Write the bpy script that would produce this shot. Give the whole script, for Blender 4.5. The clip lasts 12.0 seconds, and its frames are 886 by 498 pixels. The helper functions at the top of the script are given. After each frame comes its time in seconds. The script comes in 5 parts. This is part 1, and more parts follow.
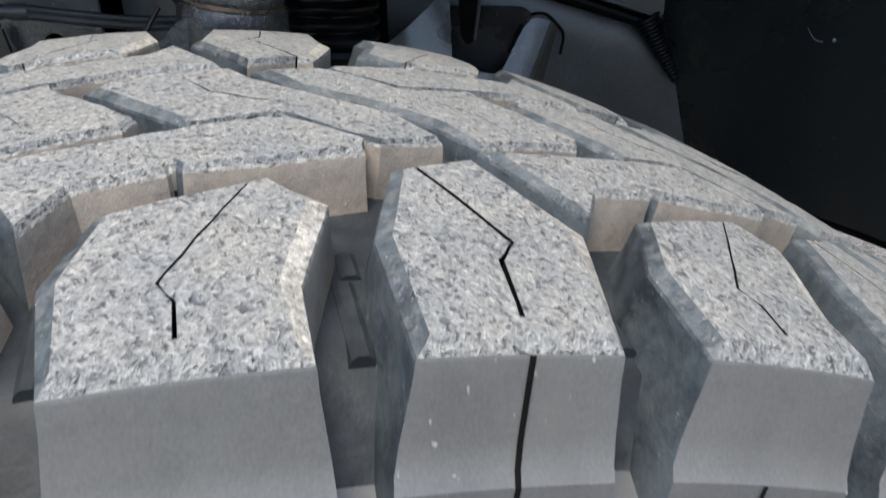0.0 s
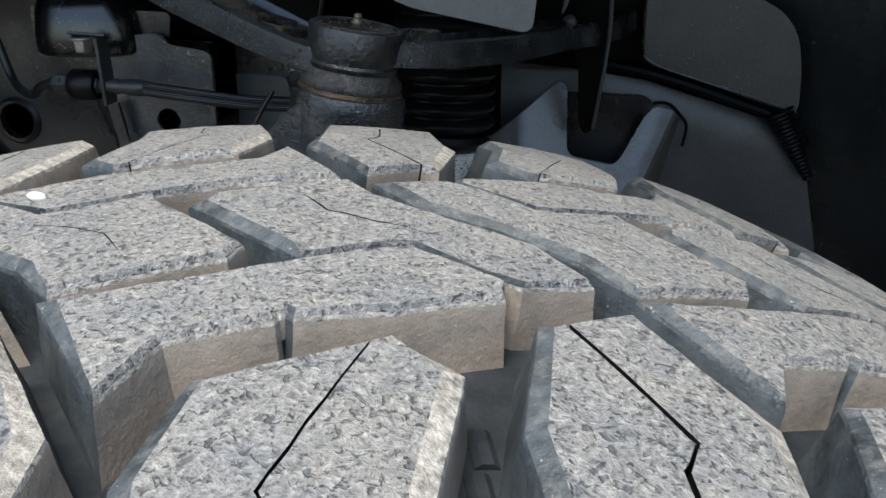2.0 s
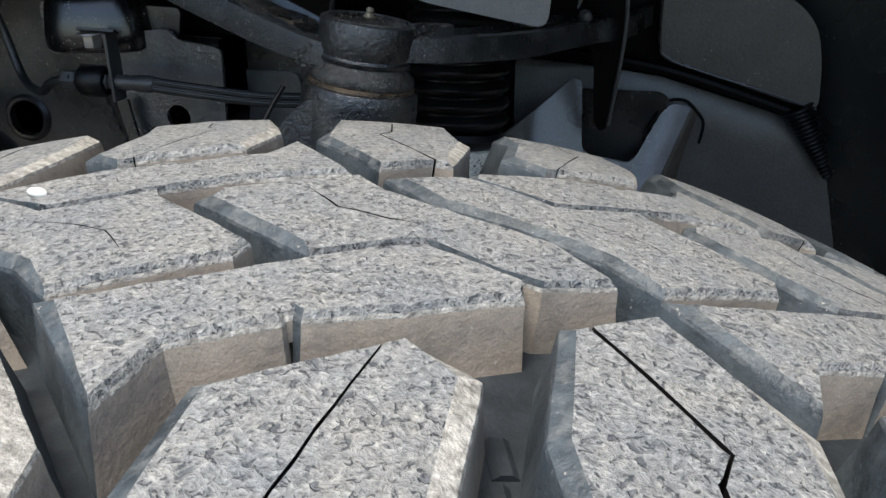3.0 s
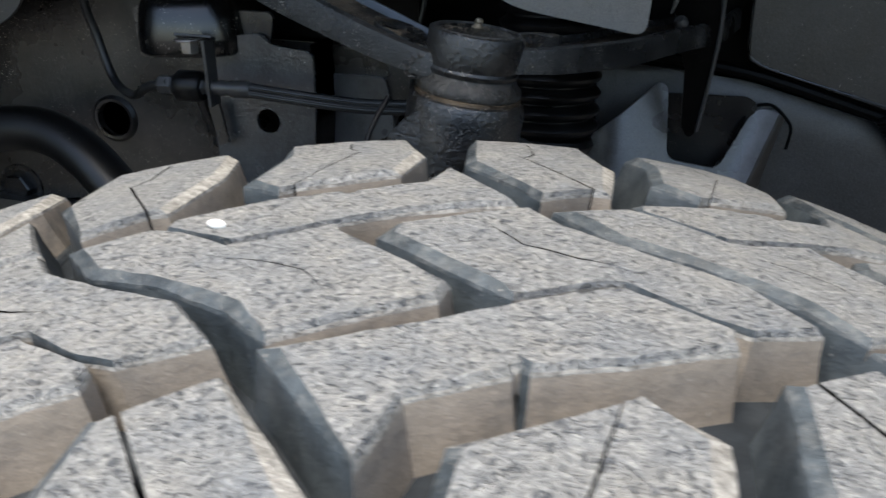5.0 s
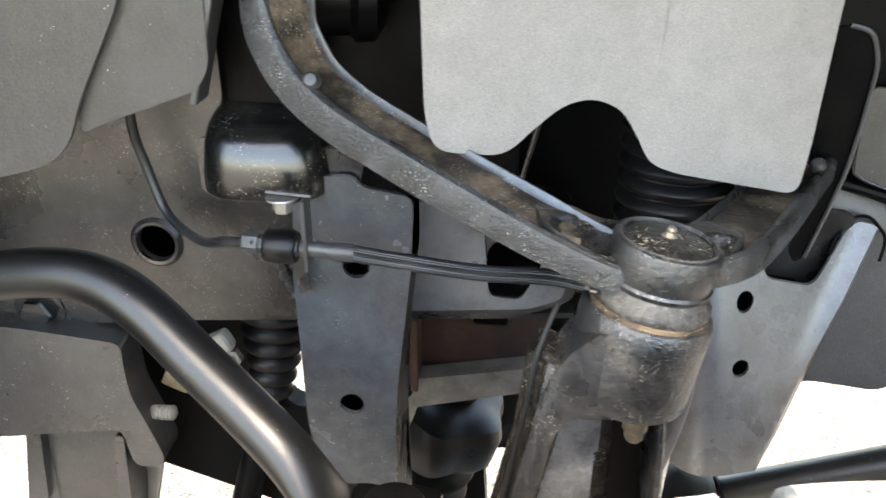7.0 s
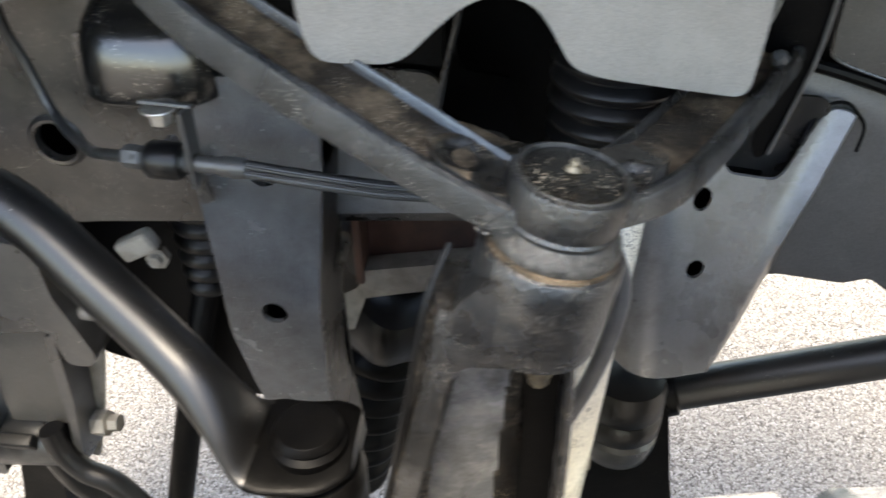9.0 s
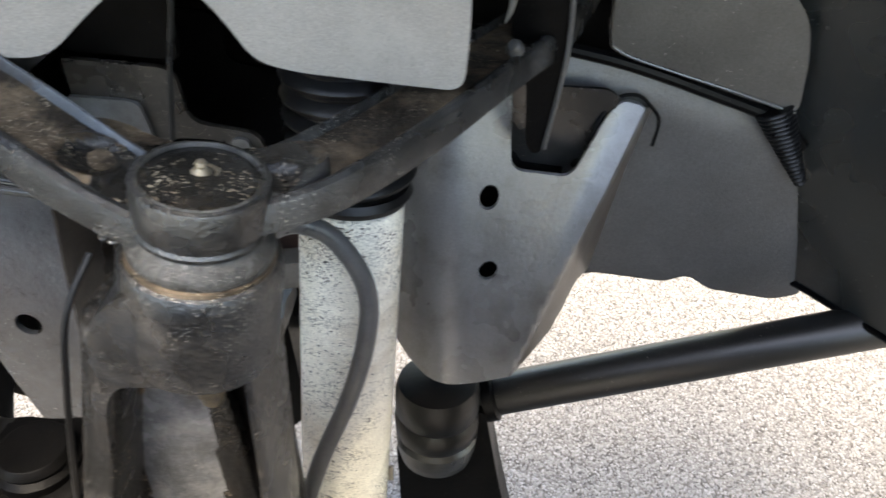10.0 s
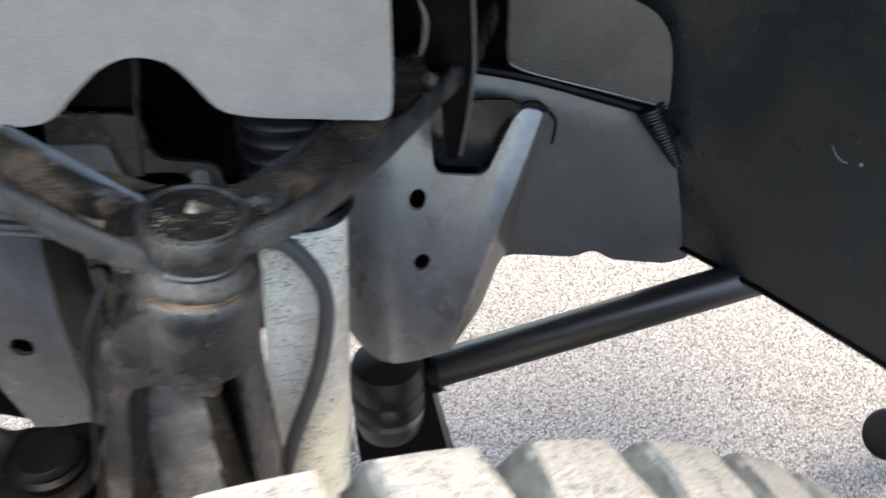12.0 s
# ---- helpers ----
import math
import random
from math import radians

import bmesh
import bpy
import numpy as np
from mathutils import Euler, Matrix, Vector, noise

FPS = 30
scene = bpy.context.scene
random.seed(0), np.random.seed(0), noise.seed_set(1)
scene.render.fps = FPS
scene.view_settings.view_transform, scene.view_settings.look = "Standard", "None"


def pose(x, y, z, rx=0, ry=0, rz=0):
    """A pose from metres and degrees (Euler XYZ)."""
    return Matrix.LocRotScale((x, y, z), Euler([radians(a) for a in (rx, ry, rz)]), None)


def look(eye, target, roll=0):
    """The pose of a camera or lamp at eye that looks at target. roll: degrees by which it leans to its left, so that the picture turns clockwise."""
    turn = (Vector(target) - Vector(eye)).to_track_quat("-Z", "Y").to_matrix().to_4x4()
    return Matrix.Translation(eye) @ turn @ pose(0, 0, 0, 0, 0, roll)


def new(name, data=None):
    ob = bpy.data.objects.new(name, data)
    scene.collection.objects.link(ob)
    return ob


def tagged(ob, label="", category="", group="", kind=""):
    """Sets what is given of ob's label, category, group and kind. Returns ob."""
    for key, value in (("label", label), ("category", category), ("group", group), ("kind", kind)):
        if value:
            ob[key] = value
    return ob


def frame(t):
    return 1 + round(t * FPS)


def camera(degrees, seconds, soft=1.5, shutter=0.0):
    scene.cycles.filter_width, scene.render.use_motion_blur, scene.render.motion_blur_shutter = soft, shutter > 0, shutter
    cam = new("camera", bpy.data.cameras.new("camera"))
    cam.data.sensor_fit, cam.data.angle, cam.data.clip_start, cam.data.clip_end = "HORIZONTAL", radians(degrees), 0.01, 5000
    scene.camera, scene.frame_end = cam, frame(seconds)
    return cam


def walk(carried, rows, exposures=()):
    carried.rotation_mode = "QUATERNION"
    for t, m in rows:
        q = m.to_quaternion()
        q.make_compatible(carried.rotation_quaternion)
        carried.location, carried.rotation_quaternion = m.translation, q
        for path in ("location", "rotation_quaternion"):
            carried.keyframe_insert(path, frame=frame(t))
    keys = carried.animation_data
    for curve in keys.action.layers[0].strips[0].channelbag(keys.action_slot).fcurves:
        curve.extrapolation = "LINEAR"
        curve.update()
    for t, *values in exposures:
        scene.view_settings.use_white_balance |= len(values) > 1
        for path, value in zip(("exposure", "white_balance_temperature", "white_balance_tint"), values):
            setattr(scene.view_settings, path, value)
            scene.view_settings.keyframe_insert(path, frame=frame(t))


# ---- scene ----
cam = camera(54.9, 12.0, shutter=0.35)
PATH = [
    (0, (0.024, 0.009, 0.974), (-0.055, 1.798, 0.083), -1.7),
    (0.5, (0.022, 0.027, 0.98), (-0.102, 1.847, 0.159), -1.3),
    (1, (0.015, 0.033, 0.981), (-0.195, 1.858, 0.19), -1.4),
    (1.5, (0.008, 0.043, 0.977), (-0.213, 1.878, 0.211), -0.8),
    (2, (0.008, 0.049, 0.978), (-0.277, 1.882, 0.232), -1.0),
    (2.5, (0.013, 0.056, 0.97), (-0.314, 1.884, 0.228), -1.5),
    (2.7, (0.008, 0.057, 0.972), (-0.301, 1.887, 0.228), -1.2),
    (4.5, (0.002, 0.057, 0.979), (-0.369, 1.867, 0.211), -1.3),
    (5, (-0.031, 0.056, 0.986), (-0.418, 1.86, 0.215), -1.4),
    (5.5, (-0.077, 0.082, 0.989), (-0.456, 1.885, 0.211), -1.0),
    (6, (-0.11, 0.117, 1.011), (-0.449, 1.921, 0.217), -1.0),
    (6.5, (-0.135, 0.143, 1.061), (-0.431, 1.93, 0.214), -1.1),
    (7, (-0.168, 0.141, 1.084), (-0.349, 1.925, 0.198), 0.1),
    (7.2, (-0.187, 0.145, 1.088), (-0.355, 1.921, 0.184), 0.2),
    (8.8, (-0.152, 0.193, 1.097), (-0.361, 1.782, -0.1), -1.3),
    (9, (-0.118, 0.209, 1.096), (-0.318, 1.787, -0.116), -1.0),
    (9.5, (-0.057, 0.236, 1.083), (-0.226, 1.814, -0.133), -0.5),
    (10, (0.002, 0.246, 1.082), (-0.134, 1.823, -0.141), -0.4),
    (10.5, (0.06, 0.252, 1.086), (-0.039, 1.823, -0.148), -0.6),
    (11, (0.095, 0.26, 1.085), (0.046, 1.827, -0.157), -0.9),
    (11.5, (0.095, 0.253, 1.095), (0.081, 1.816, -0.153), -1.4),
    (12, (-0.001, 0.182, 1.141), (0.034, 1.741, -0.111), -1.7),
]
EXPOSURES = [(0, 1.24, 6900, 8), (0.5, 1.10, 6900, 7), (5.4, 1.18, 7000, 8.5), (6, 1.55, 7000, 10), (6.5, 3.24, 8250, 10), (7.2, 3.70, 8400, 10), (9, 3.1, 8050, 9), (9.4, 3.12, 8100, 10), (11.5, 3.04, 8150, 10), (12, 2.95, 7600, 10)]
walk(cam, [(t, look(eye, target, roll)) for t, eye, target, roll in PATH], EXPOSURES)


# ---- world, sun, exposure ----
SUN_UP, SUN_TURN = 70.0, 198.0
world = bpy.data.worlds.new("sky")
scene.world = world
world.use_nodes = True
wn, wl = world.node_tree.nodes, world.node_tree.links
sky = wn.new("ShaderNodeTexSky")
sky.sky_type, sky.sun_disc = "NISHITA", False
sky.sun_elevation, sky.sun_rotation = radians(SUN_UP), radians(SUN_TURN)
wl.new(sky.outputs[0], wn["Background"].inputs[0])
wn["Background"].inputs[1].default_value = 0.13
sun_dir = Vector((math.sin(radians(SUN_TURN)) * math.cos(radians(SUN_UP)), math.cos(radians(SUN_TURN)) * math.cos(radians(SUN_UP)), math.sin(radians(SUN_UP))))
sun = new("sun", bpy.data.lights.new("sun", "SUN"))
sun.data.energy, sun.data.angle, sun.data.color = 2.9, radians(30.0), (1.0, 0.96, 0.90)
sun.matrix_world = look(sun_dir * 20, (0, 0, 0))


# ---- materials ----
def material(name, base, rough=0.6, metal=0.0, spread=0.35, grain=60.0, dirt=None, dirt_amount=0.0, dirt_scale=14.0, specks=0.0, speck_scale=1300.0,
             speck_colour=(0.6, 0.55, 0.48), bump=0.3, bump_scale=300.0, stretch=(1, 1, 1), gloss_spread=0.15, grit=0.22, sheen=0.5):
    """A painted, rubber or stone surface: two scales of tone, dirt patches, fine specks, relief."""
    m = bpy.data.materials.new(name)
    m.use_nodes = True
    n, l = m.node_tree.nodes, m.node_tree.links
    b = n["Principled BSDF"]
    tc = n.new("ShaderNodeTexCoord")
    mp = n.new("ShaderNodeMapping")
    mp.inputs["Scale"].default_value = stretch
    l.new(tc.outputs["Object"], mp.inputs[0])

    def noise_tex(scale, detail=4.0, rough_=0.6):
        t = n.new("ShaderNodeTexNoise")
        t.inputs["Scale"].default_value, t.inputs["Detail"].default_value, t.inputs["Roughness"].default_value = scale, detail, rough_
        l.new(mp.outputs[0], t.inputs["Vector"])
        return t

    def ramp(src, lo, hi, a=(0, 0, 0, 1), c=(1, 1, 1, 1)):
        r = n.new("ShaderNodeValToRGB")
        r.color_ramp.elements[0].position, r.color_ramp.elements[1].position = lo, hi
        r.color_ramp.elements[0].color, r.color_ramp.elements[1].color = a, c
        l.new(src, r.inputs[0])
        return r

    def mix(fac, a, c, mode="MIX"):
        x = n.new("ShaderNodeMix")
        x.data_type, x.blend_type = "RGBA", mode
        for sock, v in ((x.inputs["Factor"], fac), (x.inputs["A"], a), (x.inputs["B"], c)):
            if hasattr(v, "is_output"):
                l.new(v, sock)
            elif isinstance(v, tuple):
                sock.default_value = (*v[:3], 1)
            else:
                sock.default_value = v
        return x.outputs["Result"]

    dark = tuple(v * (1 - spread) for v in base)
    light = tuple(min(1, v * (1 + spread)) for v in base)
    coarse, fine = noise_tex(grain * 0.22), noise_tex(grain)
    tone = mix(0.5, coarse.outputs[0], fine.outputs[0])
    col = ramp(tone, 0.32, 0.68, (*dark, 1), (*light, 1)).outputs[0]
    micro = noise_tex(grain * 14 + 500, 3.0, 0.7)
    col = mix(1.0, col, ramp(micro.outputs[0], 0.3, 0.7, (1 - grit, 1 - grit, 1 - grit, 1), (1 + grit, 1 + grit, 1 + grit, 1)).outputs[0], "MULTIPLY")
    if dirt:
        d1 = noise_tex(dirt_scale, 6.0, 0.7)
        mask = ramp(d1.outputs[0], 0.60 - dirt_amount * 0.4, 0.80 - dirt_amount * 0.25).outputs[0]
        col = mix(mask, col, dirt)
    if specks:
        s = noise_tex(speck_scale, 2.0, 0.5)
        sm = ramp(s.outputs[0], 0.74 - 0.10 * specks, 0.78 - 0.08 * specks).outputs[0]
        cl = ramp(noise_tex(46.0, 4.0, 0.65).outputs[0], 0.48, 0.66).outputs[0]
        col = mix(mix(1.0, sm, cl, "MULTIPLY"), col, speck_colour)
    l.new(col, b.inputs["Base Color"])
    b.inputs["Metallic"].default_value = metal
    b.inputs["Specular IOR Level"].default_value = sheen
    rr = ramp(coarse.outputs[0], 0.3, 0.7, (rough - gloss_spread,) * 3 + (1,), (min(1, rough + gloss_spread),) * 3 + (1,))
    l.new(rr.outputs[0], b.inputs["Roughness"])
    bt = noise_tex(bump_scale, 4.0, 0.65)
    bp = n.new("ShaderNodeBump")
    bp.inputs["Strength"].default_value, bp.inputs["Distance"].default_value = bump, 0.001
    l.new(bt.outputs[0], bp.inputs["Height"])
    l.new(bp.outputs[0], b.inputs["Normal"])
    return m


def tread_material():
    """Worn tread rubber: grey, scuffed into small ragged streaks and flakes, with their relief shading painted in."""
    m = bpy.data.materials.new("tread rubber")
    m.use_nodes = True
    n, l = m.node_tree.nodes, m.node_tree.links
    b = n["Principled BSDF"]
    tc = n.new("ShaderNodeTexCoord")

    def noise_tex(scale, detail, rough, distort, src):
        t = n.new("ShaderNodeTexNoise")
        t.inputs["Scale"].default_value, t.inputs["Detail"].default_value = scale, detail
        t.inputs["Roughness"].default_value, t.inputs["Distortion"].default_value = rough, distort
        l.new(src, t.inputs["Vector"])
        return t

    def ramp(src, stops):
        r = n.new("ShaderNodeValToRGB")
        e = r.color_ramp.elements
        e[0].position, e[0].color = stops[0][0], (*stops[0][1], 1)
        e[1].position, e[1].color = stops[-1][0], (*stops[-1][1], 1)
        for p, c in stops[1:-1]:
            k = e.new(p)
            k.color = (*c, 1)
        l.new(src, r.inputs[0])
        return r.outputs[0]

    def mix(mode, fac, a, c):
        x = n.new("ShaderNodeMix")
        x.data_type, x.blend_type = "RGBA", mode
        x.inputs["Factor"].default_value = fac
        l.new(a, x.inputs["A"])
        l.new(c, x.inputs["B"])
        return x.outputs["Result"]

    info = n.new("ShaderNodeObjectInfo")
    shift = n.new("ShaderNodeVectorMath")
    shift.operation = "MULTIPLY_ADD"
    l.new(info.outputs["Random"], shift.inputs[0])
    shift.inputs[1].default_value = (3.1, 4.7, 2.3)
    l.new(tc.outputs["Object"], shift.inputs[2])
    here = shift.outputs[0]

    def streaks(turn_, size, slim):
        mp = n.new("ShaderNodeMapping")
        mp.vector_type = "TEXTURE"
        mp.inputs["Rotation"].default_value = (0, 0, radians(turn_))
        mp.inputs["Scale"].default_value = (1.0, slim, 1.6)
        l.new(here, mp.inputs[0])
        return noise_tex(size, 4.0, 0.62, 0.2, mp.outputs[0]).outputs[0]

    def choose(mask, a, c):
        x = n.new("ShaderNodeMix")
        x.data_type = "RGBA"
        l.new(mask, x.inputs["Factor"])
        l.new(a, x.inputs["A"])
        l.new(c, x.inputs["B"])
        return x.outputs["Result"]

    which = noise_tex(170.0, 2.0, 0.5, 0.8, here)
    other = noise_tex(230.0, 2.0, 0.5, 0.8, shift.outputs[0])
    first = ramp(which.outputs[0], [(0.46, (0, 0, 0)), (0.52, (1, 1, 1))])
    second = ramp(other.outputs["Color"], [(0.50, (0, 0, 0)), (0.56, (1, 1, 1))])
    flake = choose(second, choose(first, streaks(28, 780, 1.9), streaks(-52, 820, 1.7)), streaks(82, 860, 1.6))
    fine = noise_tex(1500.0, 4.0, 0.7, 0.3, here)
    flake = mix("MIX", 0.28, flake, fine.outputs[0])
    pits = noise_tex(520.0, 2.0, 0.5, 0.9, here)
    patch = noise_tex(60.0, 4.0, 0.7, 0.0, here)
    # light and shadow of the streaks' relief is put into these tones
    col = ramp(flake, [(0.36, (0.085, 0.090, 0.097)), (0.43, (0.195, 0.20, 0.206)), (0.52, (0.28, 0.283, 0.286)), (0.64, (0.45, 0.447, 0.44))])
    spots = noise_tex(210.0, 3.0, 0.6, 0.6, here)
    dark = mix("MULTIPLY", 1.0, ramp(pits.outputs[0], [(0.33, (0.34, 0.36, 0.40)), (0.40, (1, 1, 1))]), ramp(spots.outputs[0], [(0.31, (0.40, 0.42, 0.46)), (0.38, (1, 1, 1))]))
    tone = ramp(patch.outputs[0], [(0.3, (0.80, 0.83, 0.87)), (0.7, (1.08, 1.05, 1.0))])
    col = mix("MULTIPLY", 1.0, mix("MULTIPLY", 1.0, col, dark), tone)
    l.new(col, b.inputs["Base Color"])
    b.inputs["Roughness"].default_value = 0.62
    bp = n.new("ShaderNodeBump")
    bp.inputs["Strength"].default_value, bp.inputs["Distance"].default_value = 1.0, 0.0022
    l.new(mix("MULTIPLY", 1.0, flake, dark), bp.inputs["Height"])
    l.new(bp.outputs[0], b.inputs["Normal"])
    return m


def ground_material():
    """Pale chip-seal: light stone chips in a grey binder."""
    m = bpy.data.materials.new("pale chip asphalt")
    m.use_nodes = True
    n, l = m.node_tree.nodes, m.node_tree.links
    b = n["Principled BSDF"]
    tc = n.new("ShaderNodeTexCoord")
    v = n.new("ShaderNodeTexVoronoi")
    v.inputs["Scale"].default_value, v.inputs["Randomness"].default_value = 190.0, 1.0
    l.new(tc.outputs["Object"], v.inputs["Vector"])
    sep = n.new("ShaderNodeSeparateColor")
    l.new(v.outputs["Color"], sep.inputs[0])
    r = n.new("ShaderNodeValToRGB")
    e = r.color_ramp.elements
    e[0].position, e[0].color = 0.0, (0.055, 0.051, 0.048, 1)
    e[1].position, e[1].color = 1.0, (0.23, 0.221, 0.212, 1)
    for p, c in ((0.25, (0.115, 0.108, 0.102)), (0.5, (0.150, 0.142, 0.135)), (0.75, (0.180, 0.172, 0.164))):
        k = e.new(p)
        k.color = (*c, 1)
    l.new(sep.outputs[0], r.inputs[0])
    edge = n.new("ShaderNodeValToRGB")
    edge.color_ramp.elements[0].position, edge.color_ramp.elements[0].color = 0.35, (1, 1, 1, 1)
    edge.color_ramp.elements[1].position, edge.color_ramp.elements[1].color = 0.75, (0.5, 0.48, 0.46, 1)
    dist = n.new("ShaderNodeMath")
    dist.operation = "MULTIPLY"
    dist.inputs[1].default_value = 1.0
    l.new(v.outputs["Distance"], dist.inputs[0])
    l.new(dist.outputs[0], edge.inputs[0])
    big = n.new("ShaderNodeTexNoise")
    big.inputs["Scale"].default_value, big.inputs["Detail"].default_value = 3.0, 5.0
    l.new(tc.outputs["Object"], big.inputs["Vector"])
    rb = n.new("ShaderNodeValToRGB")
    rb.color_ramp.elements[0].position, rb.color_ramp.elements[0].color = 0.3, (0.86, 0.86, 0.87, 1)
    rb.color_ramp.elements[1].position, rb.color_ramp.elements[1].color = 0.7, (1, 1, 1, 1)
    l.new(big.outputs[0], rb.inputs[0])
    col = r.outputs[0]
    for other in (edge.outputs[0], rb.outputs[0]):
        x = n.new("ShaderNodeMix")
        x.data_type, x.blend_type = "RGBA", "MULTIPLY"
        x.inputs["Factor"].default_value = 1.0
        l.new(col, x.inputs["A"])
        l.new(other, x.inputs["B"])
        col = x.outputs["Result"]
    l.new(col, b.inputs["Base Color"])
    b.inputs["Roughness"].default_value = 0.9
    bp = n.new("ShaderNodeBump")
    bp.invert = True
    bp.inputs["Strength"].default_value, bp.inputs["Distance"].default_value = 0.6, 0.003
    l.new(v.outputs["Distance"], bp.inputs["Height"])
    l.new(bp.outputs[0], b.inputs["Normal"])
    return m


def chip_material():
    """Crushed stone chips, each with a tone of its own."""
    m = bpy.data.materials.new("crushed stone chips")
    m.use_nodes = True
    n, l = m.node_tree.nodes, m.node_tree.links
    b = n["Principled BSDF"]
    g = n.new("ShaderNodeNewGeometry")
    r = n.new("ShaderNodeValToRGB")
    e = r.color_ramp.elements
    e[0].position, e[0].color = 0.0, (0.108, 0.104, 0.101, 1)
    e[1].position, e[1].color = 1.0, (0.245, 0.241, 0.237, 1)
    for p, c in ((0.2, (0.15, 0.145, 0.141)), (0.5, (0.178, 0.173, 0.169)), (0.8, (0.202, 0.197, 0.193))):
        k = e.new(p)
        k.color = (*c, 1)
    l.new(g.outputs["Random Per Island"], r.inputs[0])
    tc = n.new("ShaderNodeTexCoord")
    t = n.new("ShaderNodeTexNoise")
    t.inputs["Scale"].default_value, t.inputs["Detail"].default_value = 700.0, 3.0
    l.new(tc.outputs["Object"], t.inputs["Vector"])
    r2 = n.new("ShaderNodeValToRGB")
    r2.color_ramp.elements[0].position, r2.color_ramp.elements[0].color = 0.3, (0.8, 0.79, 0.78, 1)
    r2.color_ramp.elements[1].position, r2.color_ramp.elements[1].color = 0.7, (1.12, 1.11, 1.1, 1)
    l.new(t.outputs[0], r2.inputs[0])
    x = n.new("ShaderNodeMix")
    x.data_type, x.blend_type = "RGBA", "MULTIPLY"
    x.inputs["Factor"].default_value = 1.0
    l.new(r.outputs[0], x.inputs["A"])
    l.new(r2.outputs[0], x.inputs["B"])
    l.new(x.outputs["Result"], b.inputs["Base Color"])
    b.inputs["Roughness"].default_value = 0.8
    return m


CHIPS = chip_material()
TREAD = tread_material()
GROUND = ground_material()
# blue of the sky-lit walls is put into the rubber's own colour
GROOVE = material("groove wall rubber, sky tint painted in", (0.032, 0.041, 0.050), 0.48, spread=0.65, grain=130, dirt=(0.082, 0.097, 0.108), dirt_amount=0.38, dirt_scale=44, specks=0.6, speck_scale=900, speck_colour=(0.26, 0.26, 0.26), bump=0.4, bump_scale=500, sheen=0.35)
# shade deep in the grooves is put into this darker copy
GROOVE_FLOOR = material("groove floor rubber, shade painted in", (0.018, 0.022, 0.027), 0.6, spread=0.5, grain=110, dirt=(0.05, 0.055, 0.06), dirt_amount=0.25, dirt_scale=30, bump=0.25, bump_scale=500, sheen=0.25)
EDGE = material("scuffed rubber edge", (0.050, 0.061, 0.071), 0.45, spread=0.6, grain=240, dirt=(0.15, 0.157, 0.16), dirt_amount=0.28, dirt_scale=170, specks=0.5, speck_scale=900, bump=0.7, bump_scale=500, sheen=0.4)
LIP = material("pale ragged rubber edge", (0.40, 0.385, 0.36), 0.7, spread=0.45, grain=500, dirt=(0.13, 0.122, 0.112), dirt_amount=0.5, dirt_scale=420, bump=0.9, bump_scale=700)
# warm light on the outboard walls is put into this tan
TAN_WALL = material("tan rubber with painted warm light", (0.27, 0.232, 0.195), 0.7, spread=0.25, grain=130, dirt=(0.14, 0.13, 0.12), dirt_amount=0.3, dirt_scale=48, specks=0.6, speck_scale=800, speck_colour=(0.45, 0.43, 0.39), bump=0.3, bump_scale=600)
# near-black: the shade inside narrow cuts is put into the colour
SLIT = material("sipe rubber with painted shade", (0.006, 0.006, 0.006), 0.9, spread=0.2, bump=0.1, sheen=0.05)
SIDEWALL = material("sidewall rubber", (0.108, 0.108, 0.110), 0.42, spread=0.14, grain=70, dirt=(0.125, 0.122, 0.118), dirt_amount=0.3, dirt_scale=14, specks=0.35, speck_scale=420, speck_colour=(0.36, 0.35, 0.33), bump=0.15, bump_scale=500, stretch=(1, 1, 0.5), grit=0.15)
FRAME_PAINT = material("black chassis paint", (0.009, 0.009, 0.0095), 0.27, spread=0.3, grain=60, dirt=(0.026, 0.024, 0.021), dirt_amount=0.3, dirt_scale=16, specks=0.5, speck_scale=1100, bump=0.15, sheen=0.9)
BAR = material("satin black bar paint", (0.005, 0.0049, 0.0049), 0.4, spread=0.3, grain=40, dirt=(0.01, 0.0085, 0.007), dirt_amount=0.25, dirt_scale=9, specks=0.4, speck_scale=900, bump=0.1, gloss_spread=0.06, sheen=0.7)
GREY_PAINT = material("satin grey undercoat", (0.054, 0.054, 0.055), 0.38, spread=0.22, grain=30, bump=0.3, bump_scale=420, grit=0.34, gloss_spread=0.1, specks=0.4, speck_scale=700, speck_colour=(0.14, 0.14, 0.14), sheen=0.6)
BROWN_PAINT = material("dusty brown chassis paint", (0.015, 0.0137, 0.0127), 0.3, spread=0.45, grain=60, dirt=(0.06, 0.052, 0.044), dirt_amount=0.40, dirt_scale=13, specks=0.7, speck_scale=1100, bump=0.3, grit=0.45, sheen=0.8)
CAST = material("dirty cast steel", (0.0065, 0.0072, 0.0085), 0.25, spread=0.7, grain=120, dirt=(0.045, 0.041, 0.037), dirt_amount=0.27, dirt_scale=40, specks=1.15, speck_scale=1100, speck_colour=(0.36, 0.33, 0.29), bump=0.85, bump_scale=420, grit=0.5, sheen=1)
RUST = material("rusty grit", (0.017, 0.0125, 0.009), 0.5, spread=0.6, grain=140, dirt=(0.2, 0.145, 0.095), dirt_amount=0.42, dirt_scale=38, specks=1.3, speck_scale=950, speck_colour=(0.5, 0.42, 0.32), bump=0.9, bump_scale=320, grit=0.5, sheen=0.3)
